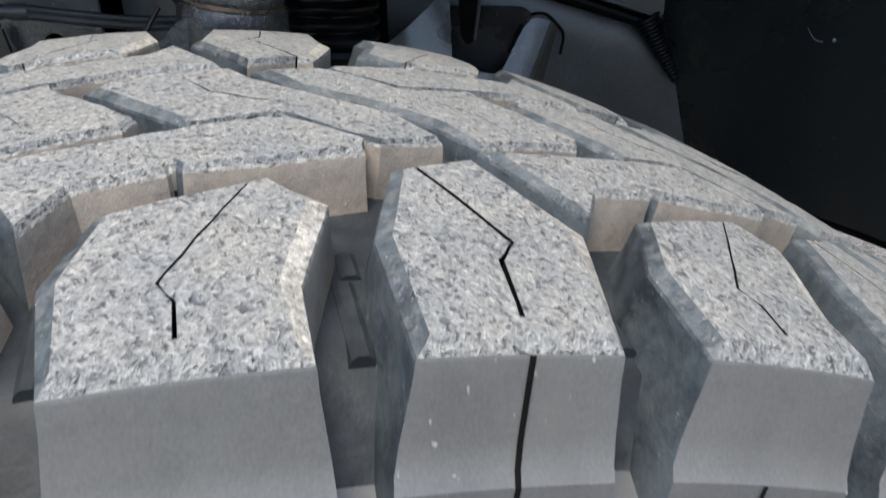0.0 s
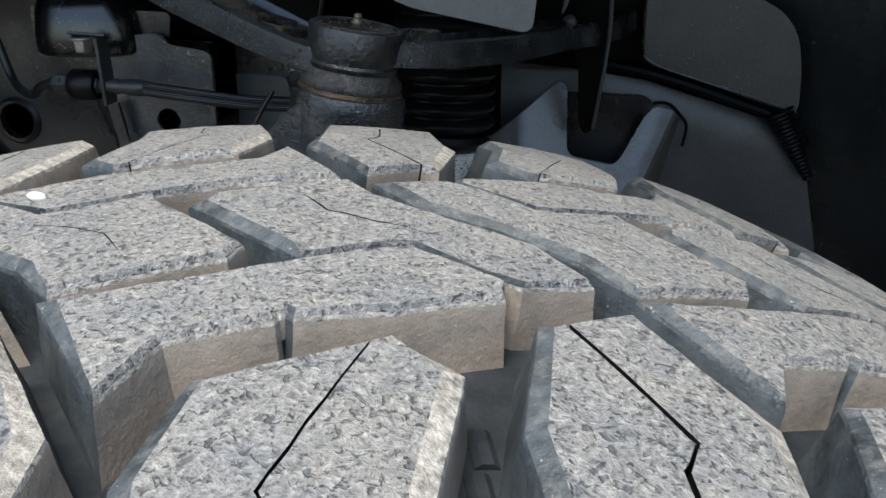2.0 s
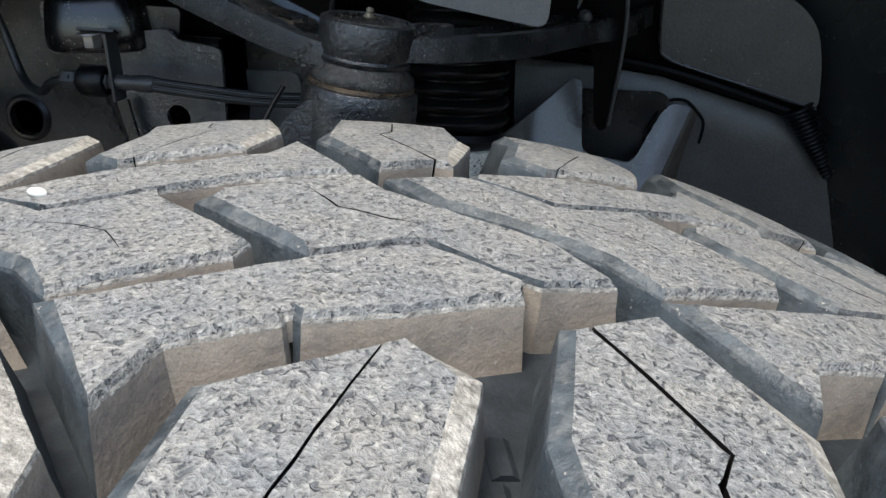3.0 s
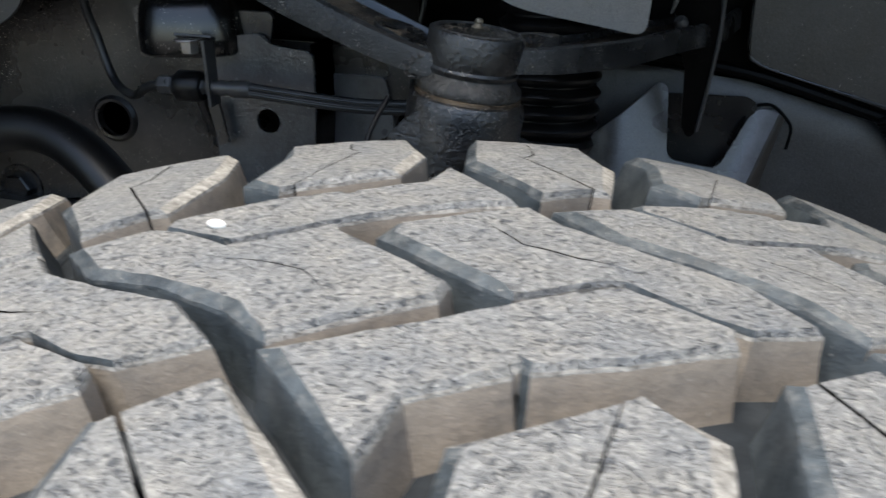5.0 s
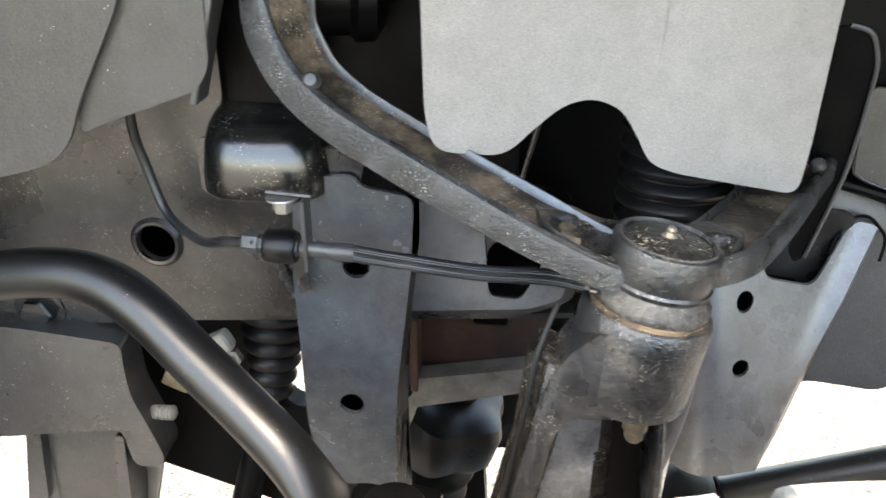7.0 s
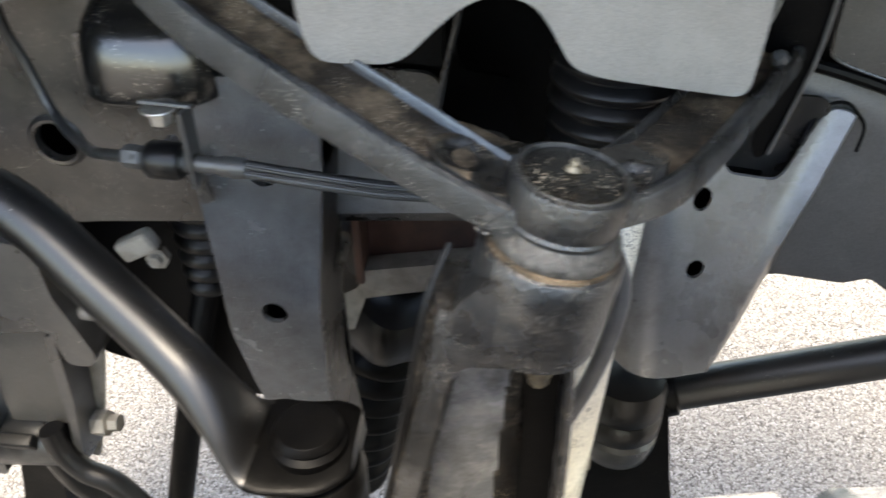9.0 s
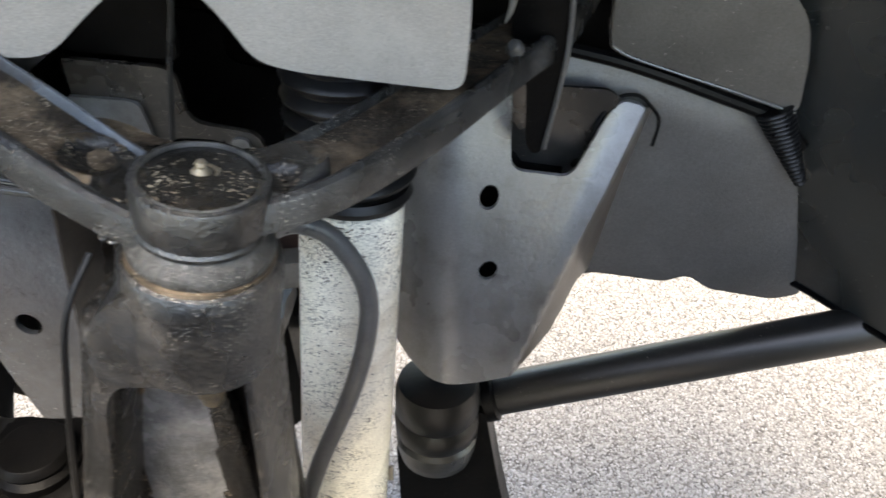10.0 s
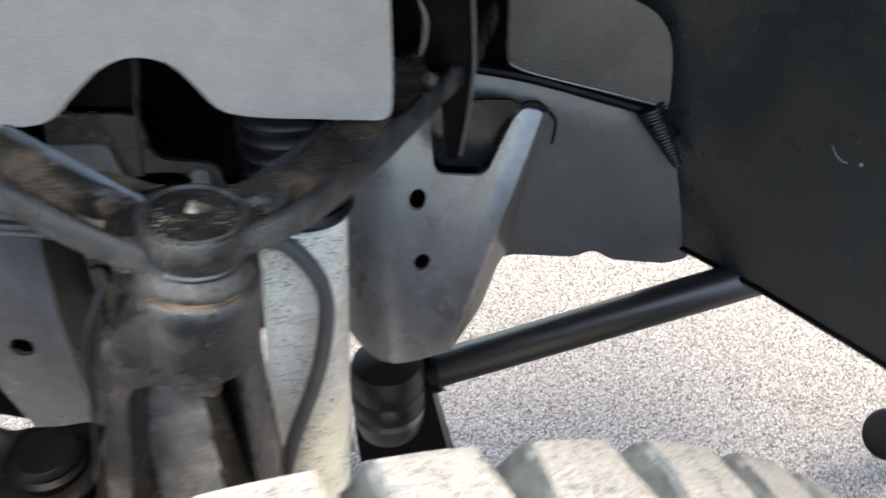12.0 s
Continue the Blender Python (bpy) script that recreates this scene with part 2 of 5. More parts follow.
GREASE_SHADE = material("greasy black grit and painted shade", (0.0028, 0.0024, 0.0022), 0.24, spread=0.6, grain=180, dirt=(0.03, 0.022, 0.015), dirt_amount=0.2, dirt_scale=90, specks=1.5, speck_scale=800, speck_colour=(0.45, 0.38, 0.29), bump=1, bump_scale=380, sheen=0.6)
DUSTY = material("dusty worn black steel", (0.009, 0.0095, 0.01), 0.27, spread=0.5, grain=90, dirt=(0.056, 0.055, 0.055), dirt_amount=0.36, dirt_scale=34, specks=1.1, speck_scale=1100, speck_colour=(0.42, 0.39, 0.35), bump=0.7, bump_scale=650, grit=0.5, sheen=0.75)
STEELBLUE = material("worn blue-grey steel edge", (0.085, 0.095, 0.11), 0.3, metal=0.3, spread=0.4, grain=90, dirt=(0.06, 0.045, 0.03), dirt_amount=0.4, dirt_scale=30, specks=0.6, bump=0.3)
GREASED_STEEL = material("greasy worn steel", (0.075, 0.071, 0.066), 0.32, metal=0.3, spread=0.6, grain=160, dirt=(0.02, 0.018, 0.016), dirt_amount=0.36, dirt_scale=70, specks=1.0, speck_scale=1500, bump=0.7, bump_scale=900, grit=0.5)
STEEL = material("dull bare steel", (0.42, 0.40, 0.37), 0.38, metal=0.8, spread=0.3, grain=90, dirt=(0.2, 0.17, 0.14), dirt_amount=0.35, dirt_scale=40, bump=0.25)
ZINC = material("zinc plated steel", (0.075, 0.075, 0.075), 0.42, metal=0.4, spread=0.4, grain=120, dirt=(0.04, 0.037, 0.034), dirt_amount=0.35, dirt_scale=60, bump=0.3)
BRASS = material("yellow plated nut", (0.30, 0.23, 0.13), 0.45, metal=0.5, spread=0.4, grain=160, dirt=(0.12, 0.095, 0.07), dirt_amount=0.42, dirt_scale=80, bump=0.4)
CREAM = material("weathered cream shock body", (0.92, 0.875, 0.755), 0.26, spread=0.10, grain=40, dirt=(0.52, 0.43, 0.3), dirt_amount=0.32, dirt_scale=16, specks=2.1, speck_scale=900, speck_colour=(0.035, 0.028, 0.02), bump=0.15, stretch=(0.6, 0.6, 1))
FLAP = material("grey rubber flap", (0.203, 0.19, 0.178), 0.48, spread=0.12, grain=70, dirt=(0.24, 0.227, 0.213), dirt_amount=0.14, dirt_scale=20, specks=1.0, speck_scale=520, speck_colour=(0.15, 0.143, 0.134), bump=0.35, grit=0.30)
PANEL = material("grey plastic liner", (0.047, 0.0445, 0.0405), 0.44, spread=0.22, grain=50, dirt=(0.063, 0.057, 0.05), dirt_amount=0.30, dirt_scale=11, specks=0.25, speck_scale=800, bump=0.25, grit=0.35)
LINER = material("black plastic wheel liner", (0.0105, 0.0148, 0.017), 0.3, spread=0.3, grain=20, dirt=(0.021, 0.021, 0.0185), dirt_amount=0.3, dirt_scale=5, specks=0.75, speck_scale=520, speck_colour=(0.13, 0.135, 0.13), bump=0.12, bump_scale=500, sheen=1)
BLACK = material("black paint and painted shade", (0.0017, 0.0017, 0.0019), 0.45, spread=0.4, grain=50, dirt=(0.0045, 0.0042, 0.004), dirt_amount=0.25, dirt_scale=20, specks=0.25, speck_colour=(0.2, 0.19, 0.17), bump=0.25, sheen=0.08)
RUBBER = material("black rubber", (0.0036, 0.0036, 0.004), 0.42, spread=0.3, grain=70, dirt=(0.01, 0.0093, 0.0086), dirt_amount=0.25, dirt_scale=22, bump=0.2, sheen=0.3)
HOSE = material("dusty rubber hose", (0.014, 0.0148, 0.0155), 0.36, spread=0.3, grain=90, dirt=(0.045, 0.043, 0.04), dirt_amount=0.28, dirt_scale=30, bump=0.2)
REDRUST = material("red oxide crossmember", (0.075, 0.036, 0.025), 0.65, spread=0.4, grain=50, dirt=(0.03, 0.021, 0.018), dirt_amount=0.4, dirt_scale=14, bump=0.3)
WEB = material("dusty blue-grey casting", (0.09, 0.097, 0.105), 0.26, spread=0.6, grain=70, dirt=(0.27, 0.275, 0.28), dirt_amount=0.46, dirt_scale=26, specks=0.9, speck_scale=900, speck_colour=(0.3, 0.28, 0.25), bump=0.6, grit=0.4)
FLANK = material("grey steel, warm ground light painted in", (0.075, 0.064, 0.054), 0.38, spread=0.22, grain=50, dirt=(0.095, 0.078, 0.063), dirt_amount=0.35, dirt_scale=16, specks=0.3, bump=0.2, sheen=0.8)
PALE = material("pale dusty metal", (0.25, 0.23, 0.2), 0.55, spread=0.35, grain=120, dirt=(0.12, 0.10, 0.08), dirt_amount=0.42, dirt_scale=60, bump=0.4)
TOWER = material("blue-black bracket paint with dried splashes", (0.056, 0.06, 0.065), 0.24, spread=0.35, grain=80, dirt=(0.08, 0.084, 0.09), dirt_amount=0.20, dirt_scale=22, specks=0.8, speck_scale=700, speck_colour=(0.32, 0.33, 0.34), bump=0.45, gloss_spread=0.08, sheen=1)
GLOSS = material("gritty glossy black steel", (0.004, 0.004, 0.004), 0.24, spread=0.4, grain=90, dirt=(0.024, 0.021, 0.018), dirt_amount=0.22, dirt_scale=24, specks=0.9, speck_scale=900, bump=0.12, bump_scale=400, gloss_spread=0.06, sheen=0.8)
NIPPLE = material("dusty grease nipple metal", (0.30, 0.25, 0.18), 0.45, metal=0.4, spread=0.5, grain=300, dirt=(0.05, 0.04, 0.03), dirt_amount=0.45, dirt_scale=160, bump=0.6)
SCUFF = material("pale scrape in plastic", (0.16, 0.17, 0.175), 0.7, spread=0.4, grain=400, bump=0.4)
HOSE_GREY = material("grey dusty rubber hose", (0.085, 0.086, 0.088), 0.42, spread=0.2, grain=70, dirt=(0.13, 0.125, 0.115), dirt_amount=0.3, dirt_scale=30, bump=0.15)
GRIT = material("brown grit", (0.15, 0.12, 0.085), 0.7, spread=0.5, grain=600, bump=0.5)
MOUNT = material("dusty grey mount paint", (0.026, 0.026, 0.026), 0.34, spread=0.3, grain=50, dirt=(0.058, 0.055, 0.05), dirt_amount=0.36, dirt_scale=14, specks=0.6, speck_scale=900, bump=0.25, grit=0.35, sheen=0.8)
GUSSET = material("satin grey pressed steel", (0.135, 0.134, 0.133), 0.29, spread=0.14, grain=60, dirt=(0.05, 0.043, 0.036), dirt_amount=0.28, dirt_scale=26, bump=0.25, grit=0.32, specks=0.5, speck_scale=900, speck_colour=(0.03, 0.028, 0.026), gloss_spread=0.08, sheen=0.9)
WORN_RIM = material("worn grey steel rim", (0.15, 0.143, 0.132), 0.4, spread=0.35, grain=110, dirt=(0.07, 0.055, 0.04), dirt_amount=0.32, dirt_scale=40, specks=0.5, bump=0.4)
STAIN = material("brown dried grease", (0.14, 0.092, 0.045), 0.5, spread=0.5, grain=120, dirt=(0.05, 0.036, 0.022), dirt_amount=0.45, dirt_scale=70, specks=0.8, speck_scale=900, bump=0.6, bump_scale=400)
WHITE = material("white pebble", (0.8, 0.79, 0.76), 0.6, spread=0.1, grain=200, bump=0.3)


# ---- building tools ----
def mesh_object(name, bm, mats, smooth=35.0):
    me = bpy.data.meshes.new(name)
    bmesh.ops.recalc_face_normals(bm, faces=bm.faces)
    bm.to_mesh(me)
    bm.free()
    for m in mats if isinstance(mats, (list, tuple)) else [mats]:
        me.materials.append(m)
    if smooth:
        me.shade_smooth()
        me.set_sharp_from_angle(angle=radians(smooth))
    return new(name, me)


def thing(name, at, label, category, group="", kind=""):
    """An Empty at the base of a thing, which parents its parts."""
    ob = new(name)
    ob.location = at
    ob.empty_display_size = 0.02
    return tagged(ob, label, category, group, kind)


def part(name, bm, mats, parent, label="", smooth=35.0):
    """One mesh, built in world coordinates, under a thing or a part."""
    ob = mesh_object(name, bm, mats, smooth)
    bpy.context.view_layer.update()
    ob.parent = parent
    ob.matrix_parent_inverse = parent.matrix_world.inverted()
    return tagged(ob, label)


def glide(pts, per=6):
    """A smooth line through the points."""
    p = [Vector(q) for q in pts]
    out = []
    for i in range(len(p) - 1):
        a, b, c, d = p[max(i - 1, 0)], p[i], p[i + 1], p[min(i + 2, len(p) - 1)]
        for k in range(per):
            t = k / per
            out.append(0.5 * ((2 * b) + (c - a) * t + (2 * a - 5 * b + 4 * c - d) * t * t + (3 * b - a - 3 * c + d) * t ** 3))
    return out + [p[-1]]


def sweep(bm, line, section, up=(0, 0, 1), scale=None, caps=True):
    """Carries a closed section of (across, up) pairs, or one that changes from 0 to 1, along a line. across is to the line's right."""
    rings, n = [], len(line)
    for i, p in enumerate(line):
        t = (line[min(i + 1, n - 1)] - line[max(i - 1, 0)]).normalized()
        a = t.cross(Vector(up)).normalized()
        u = a.cross(t).normalized()
        k = scale(i / (n - 1)) if scale else 1.0
        here = section(i / (n - 1)) if callable(section) else section
        rings.append([bm.verts.new(p + a * (x * k) + u * (y * k)) for x, y in here])
    m = len(rings[0])
    for r, s in zip(rings, rings[1:]):
        for j in range(m):
            bm.faces.new((r[j], r[(j + 1) % m], s[(j + 1) % m], s[j]))
    if caps:
        bm.faces.new(rings[0])
        bm.faces.new(rings[-1][::-1])
    return bm


def circle(r, n=20, ry=None):
    return [(r * math.cos(2 * math.pi * i / n), (ry or r) * math.sin(2 * math.pi * i / n)) for i in range(n)]


def tube(line, r, n=18, up=(0, 0, 1), scale=None):
    return sweep(bmesh.new(), line, circle(r, n), up, scale)


def lathe(profile, m=Matrix(), n=40, bm=None):
    """Turns (radius, height) pairs about the z axis of m. Closed where the radius is 0."""
    bm = bm or bmesh.new()
    rings = []
    for r, z in profile:
        if r < 1e-6:
            rings.append([bm.verts.new(m @ Vector((0, 0, z)))])
        else:
            rings.append([bm.verts.new(m @ Vector((r * math.cos(2 * math.pi * i / n), r * math.sin(2 * math.pi * i / n), z))) for i in range(n)])
    for a, b in zip(rings, rings[1:]):
        for i in range(n):
            q = [a[i % len(a)], a[(i + 1) % n % len(a)], b[(i + 1) % n % len(b)], b[i % len(b)]]
            q = list(dict.fromkeys(q))
            if len(q) > 2:
                bm.faces.new(q)
    return bm


def axis(a, b):
    """The pose whose z axis runs from a to b."""
    d = Vector(b) - Vector(a)
    return Matrix.Translation(a) @ d.to_track_quat("Z", "Y").to_matrix().to_4x4()


def rounded(pts, r=0.006, n=4):
    """The closed outline with its corners rounded off."""
    out, p = [], [Vector(q) for q in pts]
    for i, c in enumerate(p):
        a, b = p[i - 1] - c, p[(i + 1) % len(p)] - c
        ra, rb = min(r, a.length * 0.45), min(r, b.length * 0.45)
        s, e = c + a.normalized() * ra, c + b.normalized() * rb
        for k in range(n + 1):
            t = k / n
            out.append((1 - t) ** 2 * s + 2 * t * (1 - t) * c + t * t * e)
    return out


def plate(outline, place, thick=0.003, holes=(), cell=0.0, lip=0.0, bm=None):
    """A sheet cut to an outline of (a, b) pairs, with holes. place(a, b, d) gives the world point at depth d behind its face."""
    from mathutils.geometry import tessellate_polygon
    bm = bm or bmesh.new()
    loops = [[Vector((q[0], q[1], 0)) for q in lp] for lp in (outline, *holes)]
    flat = [q for lp in loops for q in lp]
    f = [bm.verts.new((q.x, q.y, 0)) for q in flat]
    g = [bm.verts.new((q.x, q.y, thick)) for q in flat]
    for t in tessellate_polygon(loops):
        bm.faces.new([f[i] for i in t])
        bm.faces.new([g[i] for i in t][::-1])
    k = 0
    for lp in loops:
        m = len(lp)
        for i in range(m):
            a, b = k + i, k + (i + 1) % m
            bm.faces.new((f[a], f[b], g[b], g[a]))
        k += m
    if cell:
        for ax in (0, 1):
            lo, hi = min(q[ax] for q in flat), max(q[ax] for q in flat)
            c = lo + cell
            while c < hi:
                no = [0, 0, 0]
                no[ax] = 1
                co = [0, 0, 0]
                co[ax] = c
                bmesh.ops.bisect_plane(bm, geom=bm.verts[:] + bm.edges[:] + bm.faces[:], plane_co=co, plane_no=no, dist=1e-6)
                c += cell
    for v in bm.verts:
        v.co = Vector(place(v.co.x, v.co.y, v.co.z))
    return bm


def upright(y0, slope=0.0, lean=0.0, z0=0.0, x0=0.0):
    """A plate's place: a is x and b is z, and y follows from both."""
    return lambda a, b, d: (a, y0 + slope * (a - x0) + lean * (b - z0) + d, b)


def ring(cx, cz, r, n=18, rz=None):
    return [(cx + r * math.cos(2 * math.pi * i / n), cz + (rz or r) * math.sin(2 * math.pi * i / n)) for i in range(n)]


def block(size, m, bevel=0.003, bm=None):
    """A box with rounded edges, centred at m."""
    b2 = bmesh.new()
    bmesh.ops.create_cube(b2, size=1.0)
    for v in b2.verts:
        v.co = Vector((v.co.x * size[0], v.co.y * size[1], v.co.z * size[2]))
    if bevel:
        bmesh.ops.bevel(b2, geom=b2.edges[:], offset=bevel, segments=3, profile=0.6, affect="EDGES")
    b2.transform(m)
    if bm is None:
        return b2
    me = bpy.data.meshes.new("t")
    b2.to_mesh(me)
    b2.free()
    bm.from_mesh(me)
    bpy.data.meshes.remove(me)
    return bm


def hex_bolt(m, r=0.006, h=0.005, washer=True):
    """A hexagon head on a washer; z of m points out of it."""
    bm = bmesh.new()
    if washer:
        lathe([(0, 0), (r * 1.5, 0), (r * 1.55, 0.0006), (r * 1.5, 0.0014), (0, 0.0014)], m, 24, bm)
    lathe([(0, 0.001), (r, 0.001), (r, h * 0.85), (r * 0.88, h), (0, h)], m, 6, bm)
    return bm


# ---- ground ----
def build_ground():
    bm = bmesh.new()
    xs = [-400, -60, -12, -5, -3, -2, -1.5, -1, -0.5, 0, 0.5, 1, 1.5, 2, 3, 5, 12, 60, 400]
    ys = [-400, -60, -12, -5, -3, -2, -1, -0.5, -0.2, 0, 0.2, 0.35, 0.5, 0.6, 0.7, 0.8, 0.9, 1, 1.5, 2, 3, 5, 12, 60, 400]
    grid = []
    for y in ys:
        k = min(1, max(0, (0.95 - y) / 0.55))
        z = -0.028 * k * k * (3 - 2 * k)
        grid.append([bm.verts.new((x, y, z)) for x in xs])
    for r, s in zip(grid, grid[1:]):
        for j in range(len(xs) - 1):
            bm.faces.new((r[j], r[j + 1], s[j + 1], s[j]))
    ob = mesh_object("ground", bm, GROUND)
    tagged(ob, "pale sunlit chip-stone asphalt", "ground", kind="structure")


def build_chips():
    """Loose-looking stone chips bedded in the binder, where the ground shows below the truck."""
    rng = np.random.default_rng(7)
    xs, ys = np.meshgrid(np.arange(-0.95, 0.80, 0.0050), np.arange(0.90, 1.90, 0.0050))
    n = xs.size
    x = xs.ravel() + rng.uniform(-0.0023, 0.0023, n)
    y = ys.ravel() + rng.uniform(-0.0023, 0.0023, n)
    k = np.clip((0.95 - y) / 0.55, 0, 1)
    z = -0.028 * k * k * (3 - 2 * k)
    turn_ = rng.uniform(0, 6.283, n)
    size = rng.uniform(0.0018, 0.0034, n)
    verts = np.empty((n, 6, 3))
    for i in range(4):
        a = turn_ + i * 1.5708 + rng.uniform(-0.35, 0.35, n)
        r = size * rng.uniform(0.7, 1.15, n)
        verts[:, i, 0], verts[:, i, 1], verts[:, i, 2] = x + r * np.cos(a), y + r * np.sin(a), z + rng.uniform(0.0002, 0.0016, n)
    for i, lift in ((4, 1.0), (5, -1.0)):
        verts[:, i, 0], verts[:, i, 1] = x + rng.uniform(-0.001, 0.001, n), y + rng.uniform(-0.001, 0.001, n)
        verts[:, i, 2] = z + (rng.uniform(0.0018, 0.0034, n) if lift > 0 else -0.002)
    faces = np.array([(0, 1, 4), (1, 2, 4), (2, 3, 4), (3, 0, 4), (1, 0, 5), (2, 1, 5), (3, 2, 5), (0, 3, 5)])
    tris = (np.arange(n)[:, None, None] * 6 + faces[None]).reshape(-1, 3)
    me = bpy.data.meshes.new("stone_chips")
    me.from_pydata(verts.reshape(-1, 3), [], tris)
    me.materials.append(CHIPS)
    tagged(new("stone_chips", me), "pale pinkish-grey crushed stone chips bedded in the asphalt", "gravel", kind="stuff")


build_ground()
build_chips()


# ---- tyre ----
R = 0.470
CROWN = 0.616
PITCH = 0.130
TURN_LEN = 2 * math.pi * R
tyre_pose = Matrix.Translation((-0.0848, 0.2434, 0.4826)) @ pose(0, 0, 0, 0, 0, 17.54) @ pose(0, 0, 0, 1.95) @ pose(-0.0046, 0, -0.0437, 0, 0.56, 0)


def wrap(s, v, h):
    """From the tread laid flat (along, across, height) to the wheel, whose axle is y."""
    r = R - CROWN * v * v + h
    a = s / R
    return Vector((r * math.sin(a), v, r * math.cos(a)))


def with_slit(poly, slit, w=0.0006):
    """The outline with a narrow cut from its edge inwards along the slit's points."""
    start = Vector(slit[0])
    best = None
    for i in range(len(poly)):
        a, b = Vector(poly[i]), Vector(poly[(i + 1) % len(poly)])
        t = max(0.05, min(0.95, (start - a).dot(b - a) / (b - a).length_squared))
        q = a + (b - a) * t
        if best is None or (q - start).length < best[0]:
            best = ((q - start).length, i, q, (b - a).normalized())
    _, i, q, along = best
    pts = [q] + [Vector(p) for p in slit[1:]]
    left, right = [], []
    for k, p in enumerate(pts[:-1]):
        if k == 0:
            left.append(p - along * w)
            right.append(p + along * w)
        else:
            d = (pts[k + 1] - pts[k - 1]).normalized()
            nrm = Vector((d.y, -d.x))
            if nrm.dot(along) < 0:
                nrm = -nrm
            left.append(p - nrm * w)
            right.append(p + nrm * w)
    tip = (pts[-1] - pts[-2]).normalized()
    side = Vector((tip.y, -tip.x))
    side = side if side.dot(along) > 0 else -side
    path = [(p, True) for p in left] + [(pts[-1] - side * w, True), (pts[-1] + side * w, True)] + [(p, True) for p in reversed(right)]
    out = []
    for k, p in enumerate(poly):
        out.append((Vector(p), False))
        if k == i:
            out += path
    return out


def slit_loop(line, w=0.0006):
    """A narrow closed loop round a line."""
    left, right = [], []
    for k in range(1, len(line) - 1):
        d = (line[k + 1] - line[k - 1]).normalized()
        nrm = Vector((d.y, -d.x)) * w
        left.append((line[k] - nrm, True))
        right.append((line[k] + nrm, True))
    return [(line[0], True)] + right + [(line[-1], True)] + left[::-1]


def cut_through(poly, line, w=0.0007):
    """Two outlines, parted by a narrow cut that runs from edge to edge."""
    def foot(p):
        best = None
        for i in range(len(poly)):
            a, b = Vector(poly[i]), Vector(poly[(i + 1) % len(poly)])
            t = max(0.06, min(0.94, (p - a).dot(b - a) / (b - a).length_squared))
            q = a + (b - a) * t
            if best is None or (q - p).length < best[0]:
                best = ((q - p).length, i, q, (b - a).normalized())
        return best[1:]

    i, q0, al0 = foot(line[0])
    j, q1, al1 = foot(line[-1])
    mids = []
    for k in range(1, len(line) - 1):
        d = (line[k + 1] - line[k - 1]).normalized()
        mids.append((line[k], Vector((d.y, -d.x))))
    n = len(poly)
    first, k = [], (i + 1) % n
    while True:
        first.append((Vector(poly[k]), False))
        if k == j:
            break
        k = (k + 1) % n
    second, k = [], (j + 1) % n
    while True:
        second.append((Vector(poly[k]), False))
        if k == i:
            break
        k = (k + 1) % n
    sign = 1 if mids[0][1].dot(al0) > 0 else -1
    first += [(q1 - al1 * w, True)] + [(p + nn * w * sign, True) for p, nn in reversed(mids)] + [(q0 + al0 * w, True)]
    second += [(q0 - al0 * w, True)] + [(p - nn * w * sign, True) for p, nn in mids] + [(q1 + al1 * w, True)]
    return [first, second]


